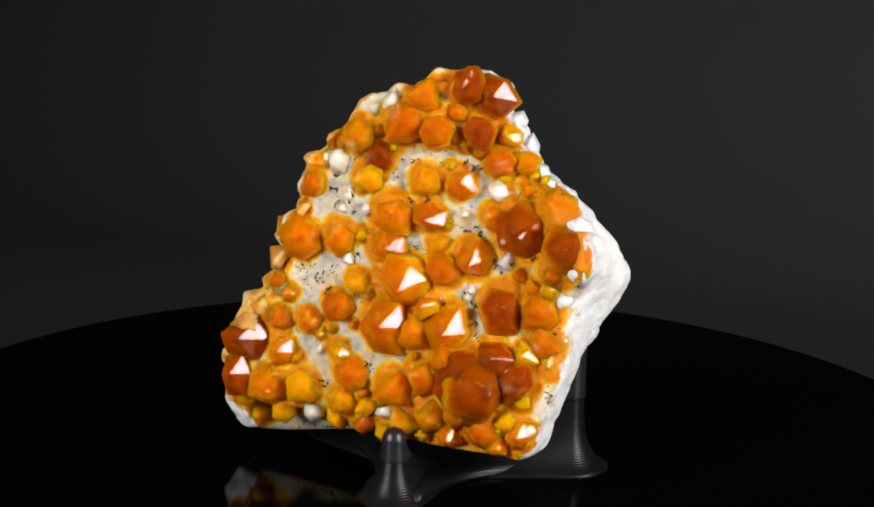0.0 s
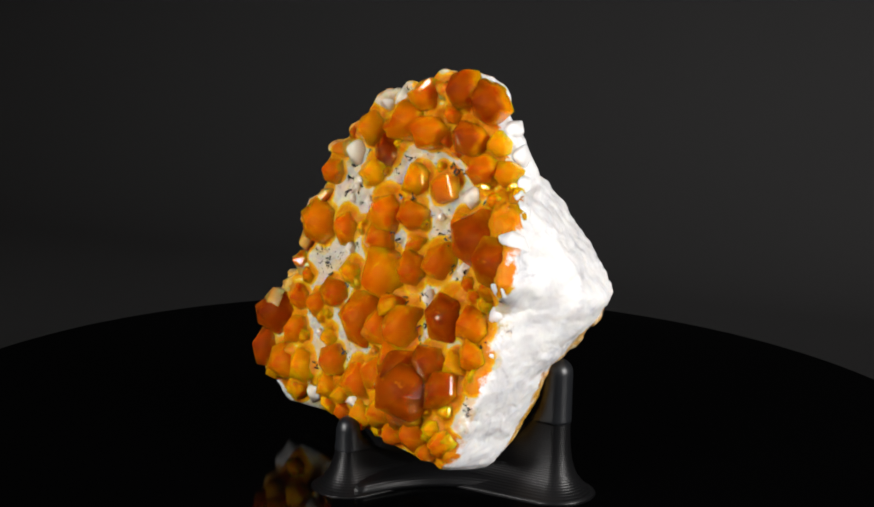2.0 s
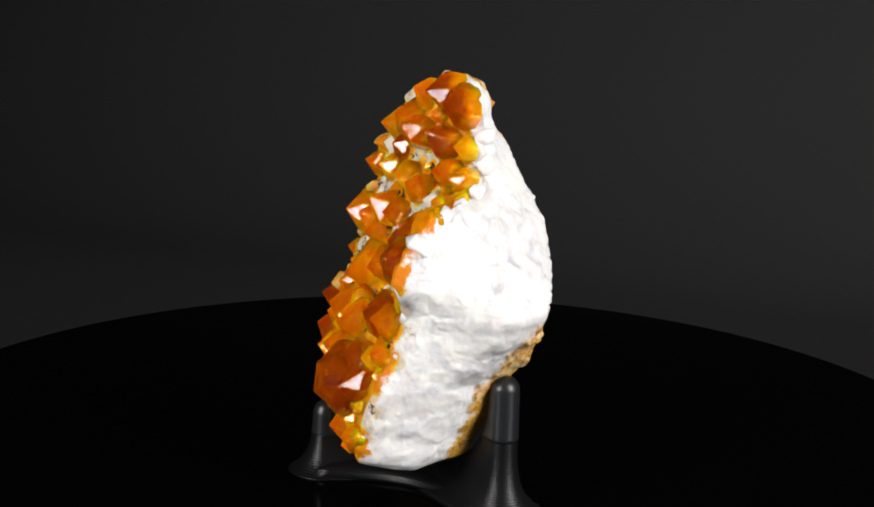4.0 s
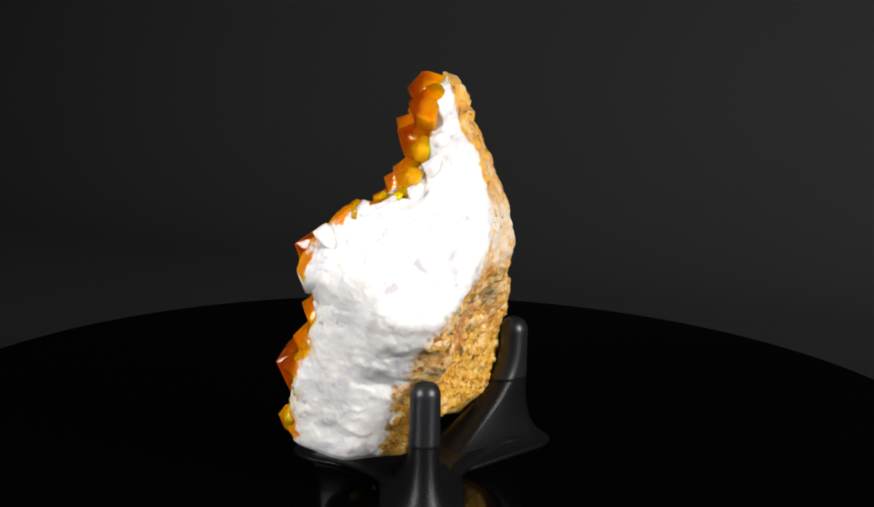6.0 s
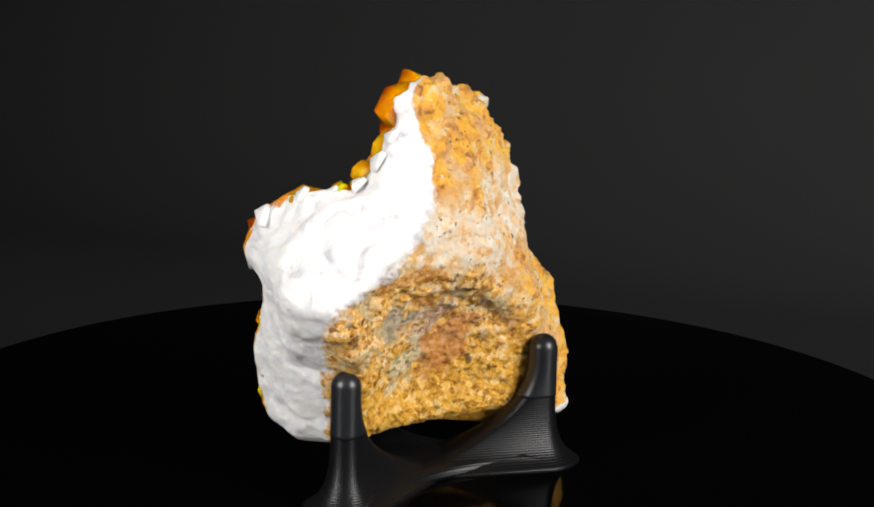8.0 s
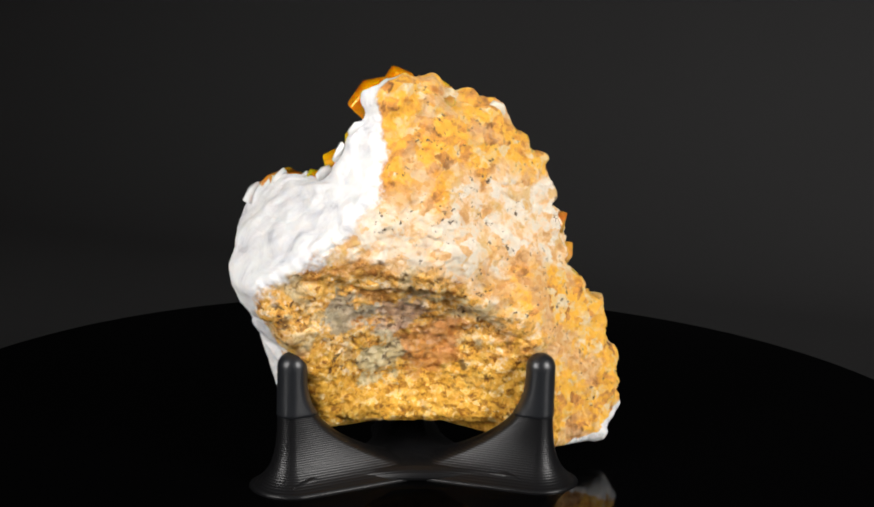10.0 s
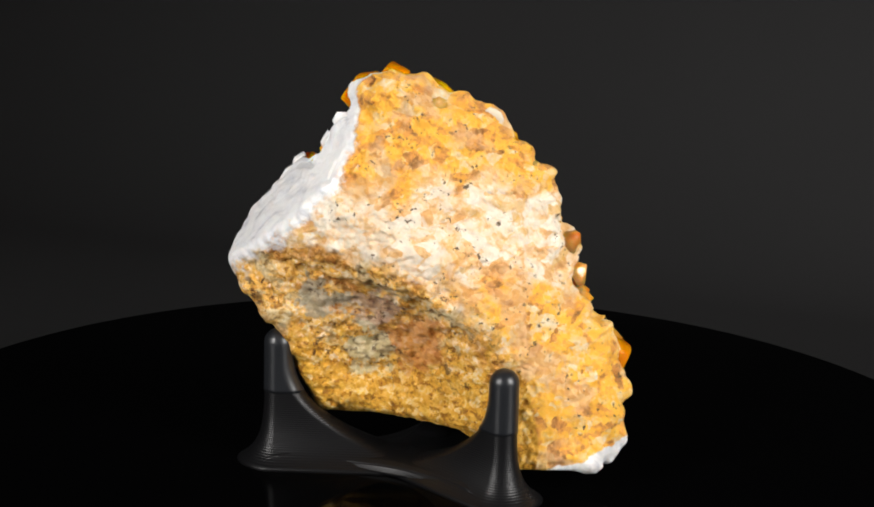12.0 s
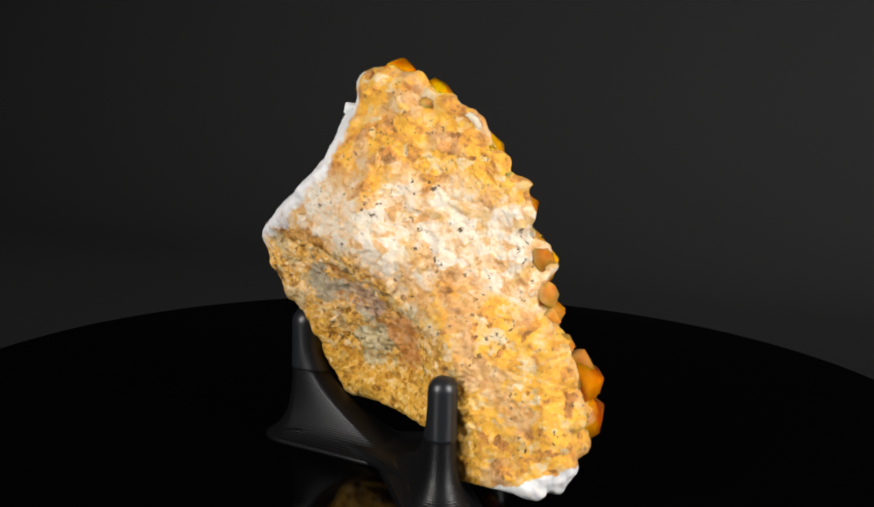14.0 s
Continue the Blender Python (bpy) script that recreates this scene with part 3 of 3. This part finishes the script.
def build_rock(root):
    arr = GRID
    rows, n = arr.shape[:2]
    du = np.roll(arr, -1, 1) - np.roll(arr, 1, 1)
    dv = np.gradient(arr, axis=0)
    nor = np.cross(dv, du)
    nor /= np.linalg.norm(nor, axis=2, keepdims=True) + 1e-9
    out = arr - arr.mean(axis=1, keepdims=True)
    nor *= np.sign((nor * out).sum(axis=2, keepdims=True).mean())
    co = []
    seats = np.array(PLACED)
    for k in range(rows):
        v = k / (rows - 1)
        fade = min(1.0, k / 6, (rows - 1 - k) / 6)
        for i in range(n):
            p = arr[k, i]
            d = relief(p, ZONE[i])
            if ZONE[i] < 3.2 and fade == 1.0:
                # the stained crust swells round the root of each crystal
                gap = np.clip(1.0 - np.hypot(p[0] - seats[:, 0], p[2] - seats[:, 2]) / (seats[:, 3] * 1.35 + 1.0), 0, 1)
                swelling = (gap * gap * (3 - 2 * gap) * np.minimum(seats[:, 3], 9.0) * 0.62).max() * smooth_step((ZONE[i] - 0.1) / 0.5)
                d += swelling * (1 - smooth_step((ZONE[i] - 2.75) / 0.4))
            q = p + nor[k, i] * d * (0.4 + 0.6 * fade)
            co.append(tuple(at(*q)))
    verts = len(co)
    top, low = arr[0].mean(axis=0), arr[-1].mean(axis=0)
    faces = []
    for k in range(rows - 1):
        for i in range(n):
            j = (i + 1) % n
            faces.append((k * n + i, (k + 1) * n + i, (k + 1) * n + j, k * n + j))
    # close the ends with shrinking rings
    for base, centre, flip, bulge in ((0, top, False, 2.0), ((rows - 1) * n, low, True, -1.5)):
        prev = [base + i for i in range(n)]
        for s in (0.8, 0.6, 0.4, 0.2, 0.05):
            cur = []
            for i in range(n):
                p = np.array(arr[0 if base == 0 else rows - 1, i])
                q = centre + (p - centre) * s
                if base:
                    q[2] = p[2] * s + centre[2] * (1 - s)
                q[2] += bulge * (1 - s) + 1.3 * noise.noise(Vector(q) * 0.2)
                cur.append(len(co))
                co.append(tuple(at(*q)))
            for i in range(n):
                j = (i + 1) % n
                f = (prev[i], prev[j], cur[j], cur[i])
                faces.append(f if not flip else f[::-1])
            prev = cur
        faces.append(tuple(prev) if not flip else tuple(prev[::-1]))
    me = bpy.data.meshes.new("rock")
    me.from_pydata(co, [], faces)
    layer = me.uv_layers.new(name="zones")
    zs = np.array([c[2] for c in co])
    loops = np.empty(len(me.loops), dtype=np.int32)
    me.loops.foreach_get("vertex_index", loops)
    uv = np.zeros((len(loops), 2))
    uv[:, 0] = np.array([ZONE[i % n] for i in range(n)])[loops % n]
    height = zs[loops] / K - Z0
    shift = np.interp(height, [-345, -300, -285, -270, -240, -215, -195], [0.45, 0.42, 0.10, -0.12, -0.16, 0.08, 0.30])
    uv[:, 1] = 0.5 + (height - np.array([ledge_line(z) for z in ZONE])[loops % n]) / 100
    uv[:, 0] += shift * np.clip(1.2 - np.abs(uv[:, 0] - 4.8), 0, 1)
    # the seam: the last column's faces run on to 9, not back to 0
    totals = np.empty(len(me.polygons), dtype=np.int32)
    me.polygons.foreach_get("loop_total", totals)
    start = 0
    for tot in totals:
        seg = uv[start:start + tot, 0]
        if seg.max() - seg.min() > 4:
            seg[seg < 4] += 9
        start += tot
    layer.data.foreach_set("uv", uv.ravel())
    # how far each point lies outside the nearest crystal, in crystal radii: the iron stain fades from there
    pts = np.array(co) / K - np.array((0, 0, Z0))
    away = np.full(len(pts), 9.0)
    for x, y, z, r in PLACED:
        away = np.minimum(away, (np.hypot(pts[:, 0] - x, pts[:, 2] - z) - 0.92 * r) / (1.7 + 0.16 * r))
    # the stain also runs on to the foot and the broken edge of the crystal face
    ring = np.arange(len(pts)) % n / PER
    away -= 0.9 * np.clip((-337 - pts[:, 2]) / 10, 0, 1) + 0.7 * np.clip((ring - 2.55) / 0.3, 0, 1) * (ring < 4)
    stain = np.zeros((len(loops), 2))
    stain[:, 0] = np.clip(away, -1, 3)[loops]
    second = me.uv_layers.new(name="staining")
    second.data.foreach_set("uv", stain.ravel())
    me.materials.append(ROCK)
    me.polygons.foreach_set("use_smooth", [True] * len(me.polygons))
    me.validate()
    ob = new("rock", me)
    ob.parent = root
    return tagged(ob, "white quartz matrix with an ochre weathered back")


def crystal_mesh(rng, length):
    """A six-sided point of unit radius along +z, tip at the origin, faces uneven, edges worn; and the normal of its first face."""
    bm = bmesh.new()
    pitch = rng.uniform(0.78, 0.96)
    rads = [rng.uniform(0.74, 1.22) for _ in range(6)]
    drops = [pitch * (0.84 if i % 2 else 1.04) * rng.uniform(0.86, 1.14) for i in range(6)]
    tip = bm.verts.new((rng.uniform(-0.2, 0.2), rng.uniform(-0.2, 0.2), 0))
    shoulder, mid, foot = [], [], []
    for i in range(6):
        a = math.pi / 3 * i + rng.uniform(-0.14, 0.14)
        c, s = math.cos(a) * rads[i], math.sin(a) * rads[i]
        shoulder.append(bm.verts.new((c, s, -drops[i])))
        mid.append(bm.verts.new((c * 1.04, s * 1.04, -drops[i] - length * 0.4)))
        foot.append(bm.verts.new((c * 0.98, s * 0.98, -pitch - length)))
    first = (shoulder[0].co - tip.co).cross(shoulder[1].co - tip.co).normalized()
    for i in range(6):
        j = (i + 1) % 6
        bm.faces.new((tip, shoulder[i], shoulder[j]))
        bm.faces.new((shoulder[i], mid[i], mid[j], shoulder[j]))
        bm.faces.new((mid[i], foot[i], foot[j], mid[j]))
    bm.faces.new(foot[::-1])
    bmesh.ops.recalc_face_normals(bm, faces=bm.faces)
    upright = [e for e in bm.edges if abs(e.verts[0].co.z - e.verts[1].co.z) > 0.05 and tip not in e.verts]
    bmesh.ops.bevel(bm, geom=upright, offset=0.06, segments=1, profile=0.5, affect="EDGES", clamp_overlap=True)
    rims = [e for e in bm.edges if len(e.link_faces) == 2 and e.calc_face_angle(0) > 0.35]
    bmesh.ops.bevel(bm, geom=rims, offset=0.02, segments=1, profile=0.6, affect="EDGES", clamp_overlap=True)
    return bm, first


RNG = random.Random(7)
PLACED = []
FACING = Vector((0.40, -0.85, 0.36)).normalized()   # a face turned this way mirrors the large softbox


def turned(t):
    """Degrees that the turntable has gone round, clockwise, after t seconds."""
    return 15.127 * t + 0.01425 * t * t


def ground_at(x, z):
    """The depth of the druse ground under a place on the crystal face."""
    face = GRID[:, :3 * PER + 1].reshape(-1, 3)
    return face[((face[:, 0] - x) ** 2 + (face[:, 2] - z) ** 2).argmin()][1]


def edge_at(z):
    """The middle of the rock's thin edge at a height."""
    row = int(np.abs(GRID[:, 0, 2] - z).argmin())
    p = (GRID[row, 0] + GRID[row, 8 * PER]) / 2
    return p[0], p[1]


def crystal(root, foot, r, mat, lean=(0, 0), way=None, tall=1.1, glint=None):
    """One point grown from foot; r and foot in units; lean tilts its axis (sideways, up) from the face's normal.
    glint: the second at which its first face turns into the softbox's mirror direction."""
    axis = Vector((-0.22 + lean[0] + RNG.uniform(-0.1, 0.1), -0.95, 0.20 + lean[1] + RNG.uniform(-0.1, 0.1))).normalized()
    if way:
        axis = Vector(way).normalized()
    r *= 1.04
    h = tall * r
    bm, first = crystal_mesh(RNG, max(0.35, tall - 0.35))
    for v in bm.verts:
        v.co *= r * K
    spin = pose(0, 0, 0, 0, 0, RNG.uniform(0, 60))
    if glint is None:
        turn = axis.to_track_quat("Z", "Y").to_matrix().to_4x4() @ spin
    else:
        aim = pose(0, 0, 0, 0, 0, turned(glint)).to_3x3() @ (FACING + Vector([RNG.uniform(-0.09, 0.09) for _ in range(3)])).normalized()

        def triad(a, b):
            side = a.cross(b).normalized()
            return Matrix((a, side, side.cross(a))).transposed()
        turn = (triad(aim, axis) @ triad(first, Vector((0, 0, 1))).transposed()).to_4x4()
        grown = turn.to_3x3() @ Vector((0, 0, 1))
        foot = Vector(foot) + (axis - grown) * (0.6 * h)
        axis = grown
    ob = part("crystal", bm, mat, root, KINDS[mat], smooth=True)
    tip = Vector(foot) + axis * h
    if mat is not WHITE and mat is not MILKY:
        PLACED.append((*(tip - axis * (0.65 * r)), r))
    ob.matrix_local = Matrix.Translation(at(*tip)) @ turn
    return ob


def build_crystals(root):
    def c(x, z, r, mat, **k):
        if mat is MILKY:
            k.setdefault("tall", 0.6)
        face = GRID[:, :3 * PER + 1].reshape(-1, 3)
        px, py, pz = face[((face[:, 0] - x) ** 2 + (face[:, 2] - z) ** 2).argmin()]
        crystal(root, (px, py - 0.5, pz), r, mat, **k)

    # crest
    c(17, -197, 9.9, DARK)
    c(29, -200, 10.2, DARK, glint=0, tall=1.0)
    c(-2, -200, 7.9, AMBER, glint=2.5)
    c(12, -208, 4.8, AMBER)
    c(23, -216, 7.9, DARK, tall=1.6)
    c(4, -217, 9.7, AMBER, lean=(0, 0.15), tall=1.4)
    c(-12, -215, 10.2, AMBER, lean=(-0.1,0.2))
    c(-33, -221, 9.2, YELLOW)
    c(-23, -230, 7.4, DARK, tall=0.8)
    c(-27, -238, 6.9, YELLOW)
    c(-28, -208, 5.1, MILKY)
    c(-18, -205, 4.6, MILKY)
    c(-43, -233, 6.1, MILKY)
    c(-53, -243, 6.9, AMBER, lean=(-0.4,0))
    c(-44, -224, 3.8, AMBER, tall=0.7)
    c(38, -218, 6.1, YELLOW)
    c(41, -214, 3.1, MILKY)
    c(44, -230, 6.6, YELLOW, tall=1.2)
    c(45, -222, 2.8, MILKY)
    c(53, -234, 3.6, YELLOW)
    c(31, -229, 6.9, AMBER, tall=1.3)
    c(24, -223, 5.1, AMBER)
    # upper middle
    c(14, -239, 7.6, AMBER, glint=0)
    c(-1, -239, 7.4, YELLOW)
    c(0, -253, 7.9, AMBER)
    c(55, -244, 9.7, DARK, lean=(-0.15,-0.2), tall=0.35)
    c(62, -258, 11.2, DARK, glint=2.5, tall=0.8)
    c(42, -257, 12.7, DARK, glint=0)
    c(30, -241, 5.3, MILKY, glint=0)
    c(29, -251, 5.6, AMBER)
    c(-16, -256, 10.4, AMBER, lean=(0, 0.35), tall=1.2)
    c(-19, -267, 8.7, AMBER)
    c(-57, -269, 10.2, AMBER, lean=(-0.1,0.1))
    c(-67, -266, 4.3, AMBER, tall=0.7)
    c(-40, -266, 7.9, AMBER)
    c(21, -270, 8.9, AMBER)
    c(7, -276, 8.7, AMBER)
    c(-10, -282, 12.7, AMBER, glint=0)
    c(-1, -289, 6.6, AMBER, glint=11)
    c(34, -269, 4.6, MILKY, glint=0)
    c(-29, -253, 3.1, MILKY, glint=0)
    c(-36, -275, 3.1, MILKY, glint=0)
    c(18, -285, 3.6, MILKY, glint=0)
    c(4, -265, 5.1, YELLOW)
    c(-31, -285, 5.9, YELLOW)
    c(-75, -287, 4.8, AMBER, lean=(-0.5,0))
    c(-63, -293, 4.6, AMBER, tall=0.7)
    c(-40, -296, 6.9, AMBER)
    # lower field
    c(36, -288, 10.7, DARK, glint=2.5)
    c(50, -288, 9.4, AMBER)
    c(-80, -315, 10.7, DARK, lean=(-0.45,0), glint=0, tall=1.15)
    c(-67, -306, 6.1, AMBER)
    c(-65, -319, 7.4, AMBER)
    c(-53, -305, 5.9, AMBER)
    c(-17, -302, 11.5, AMBER, glint=0)
    c(-5, -303, 8.7, AMBER)
    c(-39, -316, 5.3, YELLOW, glint=0)
    c(-33, -325, 7.6, AMBER)
    c(-85, -334, 8.7, DARK, lean=(-0.5,0), glint=0, tall=1.25)
    c(-71, -337, 9.7, AMBER)
    c(-55, -334, 8.4, YELLOW)
    c(-13, -327, 9.2, AMBER)
    c(-36, -338, 7.1, YELLOW)
    c(-81, -343, 6.4, YELLOW)
    c(-64, -347, 6.4, YELLOW)
    c(10, -299, 10.7, AMBER, glint=0)
    c(16, -315, 11.7, DARK, tall=1.1)
    c(27, -320, 12.7, DARK, glint=2.5, tall=1.2)
    c(20, -329, 10.7, DARK)
    c(9, -311, 7.6, AMBER)
    c(31, -309, 8.1, DARK)
    c(12, -323, 8.7, DARK)
    c(40, -318, 9.4, DARK, lean=(0.15,-0.1))
    c(53, -301, 6.9, AMBER)
    c(44, -306, 5.6, YELLOW)
    c(-1, -320, 7.6, AMBER)
    c(3, -337, 7.6, YELLOW)
    c(-9, -342, 7.1, YELLOW)
    c(15, -334, 6.6, AMBER)
    c(25, -341, 8.1, AMBER, lean=(0,-0.2))
    c(41, -341, 6.1, AMBER, glint=0)
    c(36, -336, 4.6, YELLOW)
    c(-51, -345, 5.6, MILKY)
    c(-26, -338, 5.1, YELLOW)
    c(-17, -339, 4.3, MILKY)
    c(48, -340, 4.1, YELLOW)
    c(-76, -356, 5.1, YELLOW, lean=(0,-0.3))
    c(-40, -348, 5.1, YELLOW, lean=(0,-0.3))
    c(-27, -347, 5.1, AMBER, lean=(0,-0.3))
    c(-17, -349, 5.1, YELLOW, lean=(0,-0.3))
    c(11, -346, 5.6, AMBER, lean=(0,-0.3))
    c(33, -347, 5.1, AMBER, lean=(0,-0.3))
    c(55, -270, 6.6, AMBER, tall=0.6)
    c(55, -309, 5.1, YELLOW, tall=0.6)
    # blunt points along the thin edges, grown sideways: from behind only their rounded backs show
    z = -232.0
    while z > -342:
        x, y = edge_at(z)
        r = RNG.uniform(4.0, 6.0) if z > -258 else RNG.uniform(5.4, 7.4)
        way = (-0.8, RNG.uniform(-0.35, 0.25), 0.35 + RNG.uniform(-0.3, 0.3))
        crystal(root, (x + (0.3 if z > -258 else -0.5) * r, y + RNG.uniform(-5, 0), z), r, HONEY, way=way, tall=0.75)
        z -= r * RNG.uniform(1.5, 2.6)
    for x, y, z, r in ((-66, 2, -290, 6.6), (-60, 3, -268, 6.0), (-82, 0, -312, 6.4)):
        crystal(root, (x, y, z), r, HONEY, way=(-0.95, -0.05, 0.2), tall=1.3)
    for x, y, z, r in ((16, 5, -199, 8.0), (6, 4, -199, 5.0), (-3, 5, -202, 6.5), (28, 4, -203, 5.0)):
        crystal(root, (x, y, z), r, HONEY, way=(RNG.uniform(-0.3, 0.3), RNG.uniform(-0.1, 0.35), 1.0), tall=1.0)
    # white knobs where the crystal face breaks off into the white side
    for x, y, z, r in ((62, -31, -240, 3.4), (55, -19, -238, 3.2), (50, -9, -234, 3.6), (45, -2, -223, 3.8), (39, 1, -213, 4.2), (67, -47, -250, 4.8),
                       (67, -53, -268, 4.6), (62, -47, -282, 4.4), (60, -50, -301, 4.6), (52, -56, -324, 4.4), (46, -57, -339, 4.2)):
        crystal(root, (x + 0.3, y + 2.6, z + 0.5), r * 1.3, WHITE, lean=(RNG.uniform(0.3, 0.8), RNG.uniform(-0.1, 0.4)), tall=0.6)
    # small points in the gaps between the large ones
    rows, n = GRID.shape[:2]
    made = 0
    while made < 34:
        k, i = RNG.randrange(16, rows - 6), RNG.randrange(44, 3 * PER - 10)
        p = GRID[k, i]
        gap = min(math.hypot(p[0] - q[0], p[2] - q[2]) / q[3] for q in PLACED)
        if gap < 0.9:
            continue
        if gap < 1.5:
            c(p[0], p[2], RNG.uniform(2.2, 4.4), RNG.choice((YELLOW, AMBER)), lean=(RNG.uniform(-0.3, 0.3), RNG.uniform(-0.25, 0.35)), tall=0.8)
        else:
            c(p[0], p[2], RNG.uniform(1.4, 2.6), MILKY, lean=(RNG.uniform(-0.3, 0.3), RNG.uniform(-0.25, 0.35)))
        made += 1


def build_needles(root):
    """Sprays of black needles lying in the hollows of the druse."""
    rng = random.Random(21)
    bm = bmesh.new()

    def spray(x, z, count):
        for _ in range(count):
            px, pz = x + rng.gauss(0, 1.0), z + rng.gauss(0, 1.0)
            mid = at(px, ground_at(px, pz) - rng.uniform(0.6, 2.0), pz)
            way = Vector((rng.uniform(-1, 1), rng.uniform(-0.5, 0.2), rng.uniform(-1, 1))).normalized()
            side = way.orthogonal().normalized()
            other = way.cross(side)
            half, w = rng.uniform(0.4, 1.5) * K, rng.uniform(0.25, 0.65) * K
            ends = [[bm.verts.new(mid + way * half * s + (side * math.cos(a) + other * math.sin(a)) * w) for a in (0, 2.1, 4.2)] for s in (-1, 1)]
            for i in range(3):
                j = (i + 1) % 3
                bm.faces.new((ends[0][i], ends[0][j], ends[1][j], ends[1][i]))
            bm.faces.new(ends[0][::-1])
            bm.faces.new(ends[1])

    for x, z in ((16, -230), (19, -232), (24, -232), (-6, -266), (-10, -263), (-7, -230), (-49, -283), (-45, -289), (-32, -290), (-29, -288), (7, -288)):
        spray(x, z, 4)
    for x, z in ((18, -285), (21, -288), (18, -296), (23, -300), (48, -297), (58, -295), (51, -254), (46, -265), (24, -261), (37, -269), (29, -270)):
        spray(x, z, 4)
    for x, z in ((8, -256), (-9, -247), (-1, -246), (-26, -318), (-46, -331), (-5, -324), (15, -333), (-67, -319), (-42, -250), (-17, -260), (41, -240)):
        spray(x, z, 4)
    bmesh.ops.recalc_face_normals(bm, faces=bm.faces)
    ob = part("needles", bm, NEEDLE, root, "tiny black mineral needles between the crystals")
    tagged(ob, kind="stuff")


def build_specimen():
    root = new("mineral_specimen")
    tagged(root, "orange quartz crystal cluster on white and ochre matrix", "mineral")
    build_crystals(root)
    build_rock(root)
    build_needles(root)
    return root


build_room()
turntable = build_turntable()
stand = build_stand()
specimen = build_specimen()


def motions():
    """The turntable carries everything round, clockwise seen from above."""
    rows = []
    for k in range(29):
        t = k * 0.5
        rows.append((t, pose(0, 0, 0, 0, 0, -turned(t))))
    walk(turntable, rows)
    walk(stand, rows)
    walk(specimen, rows)


motions()
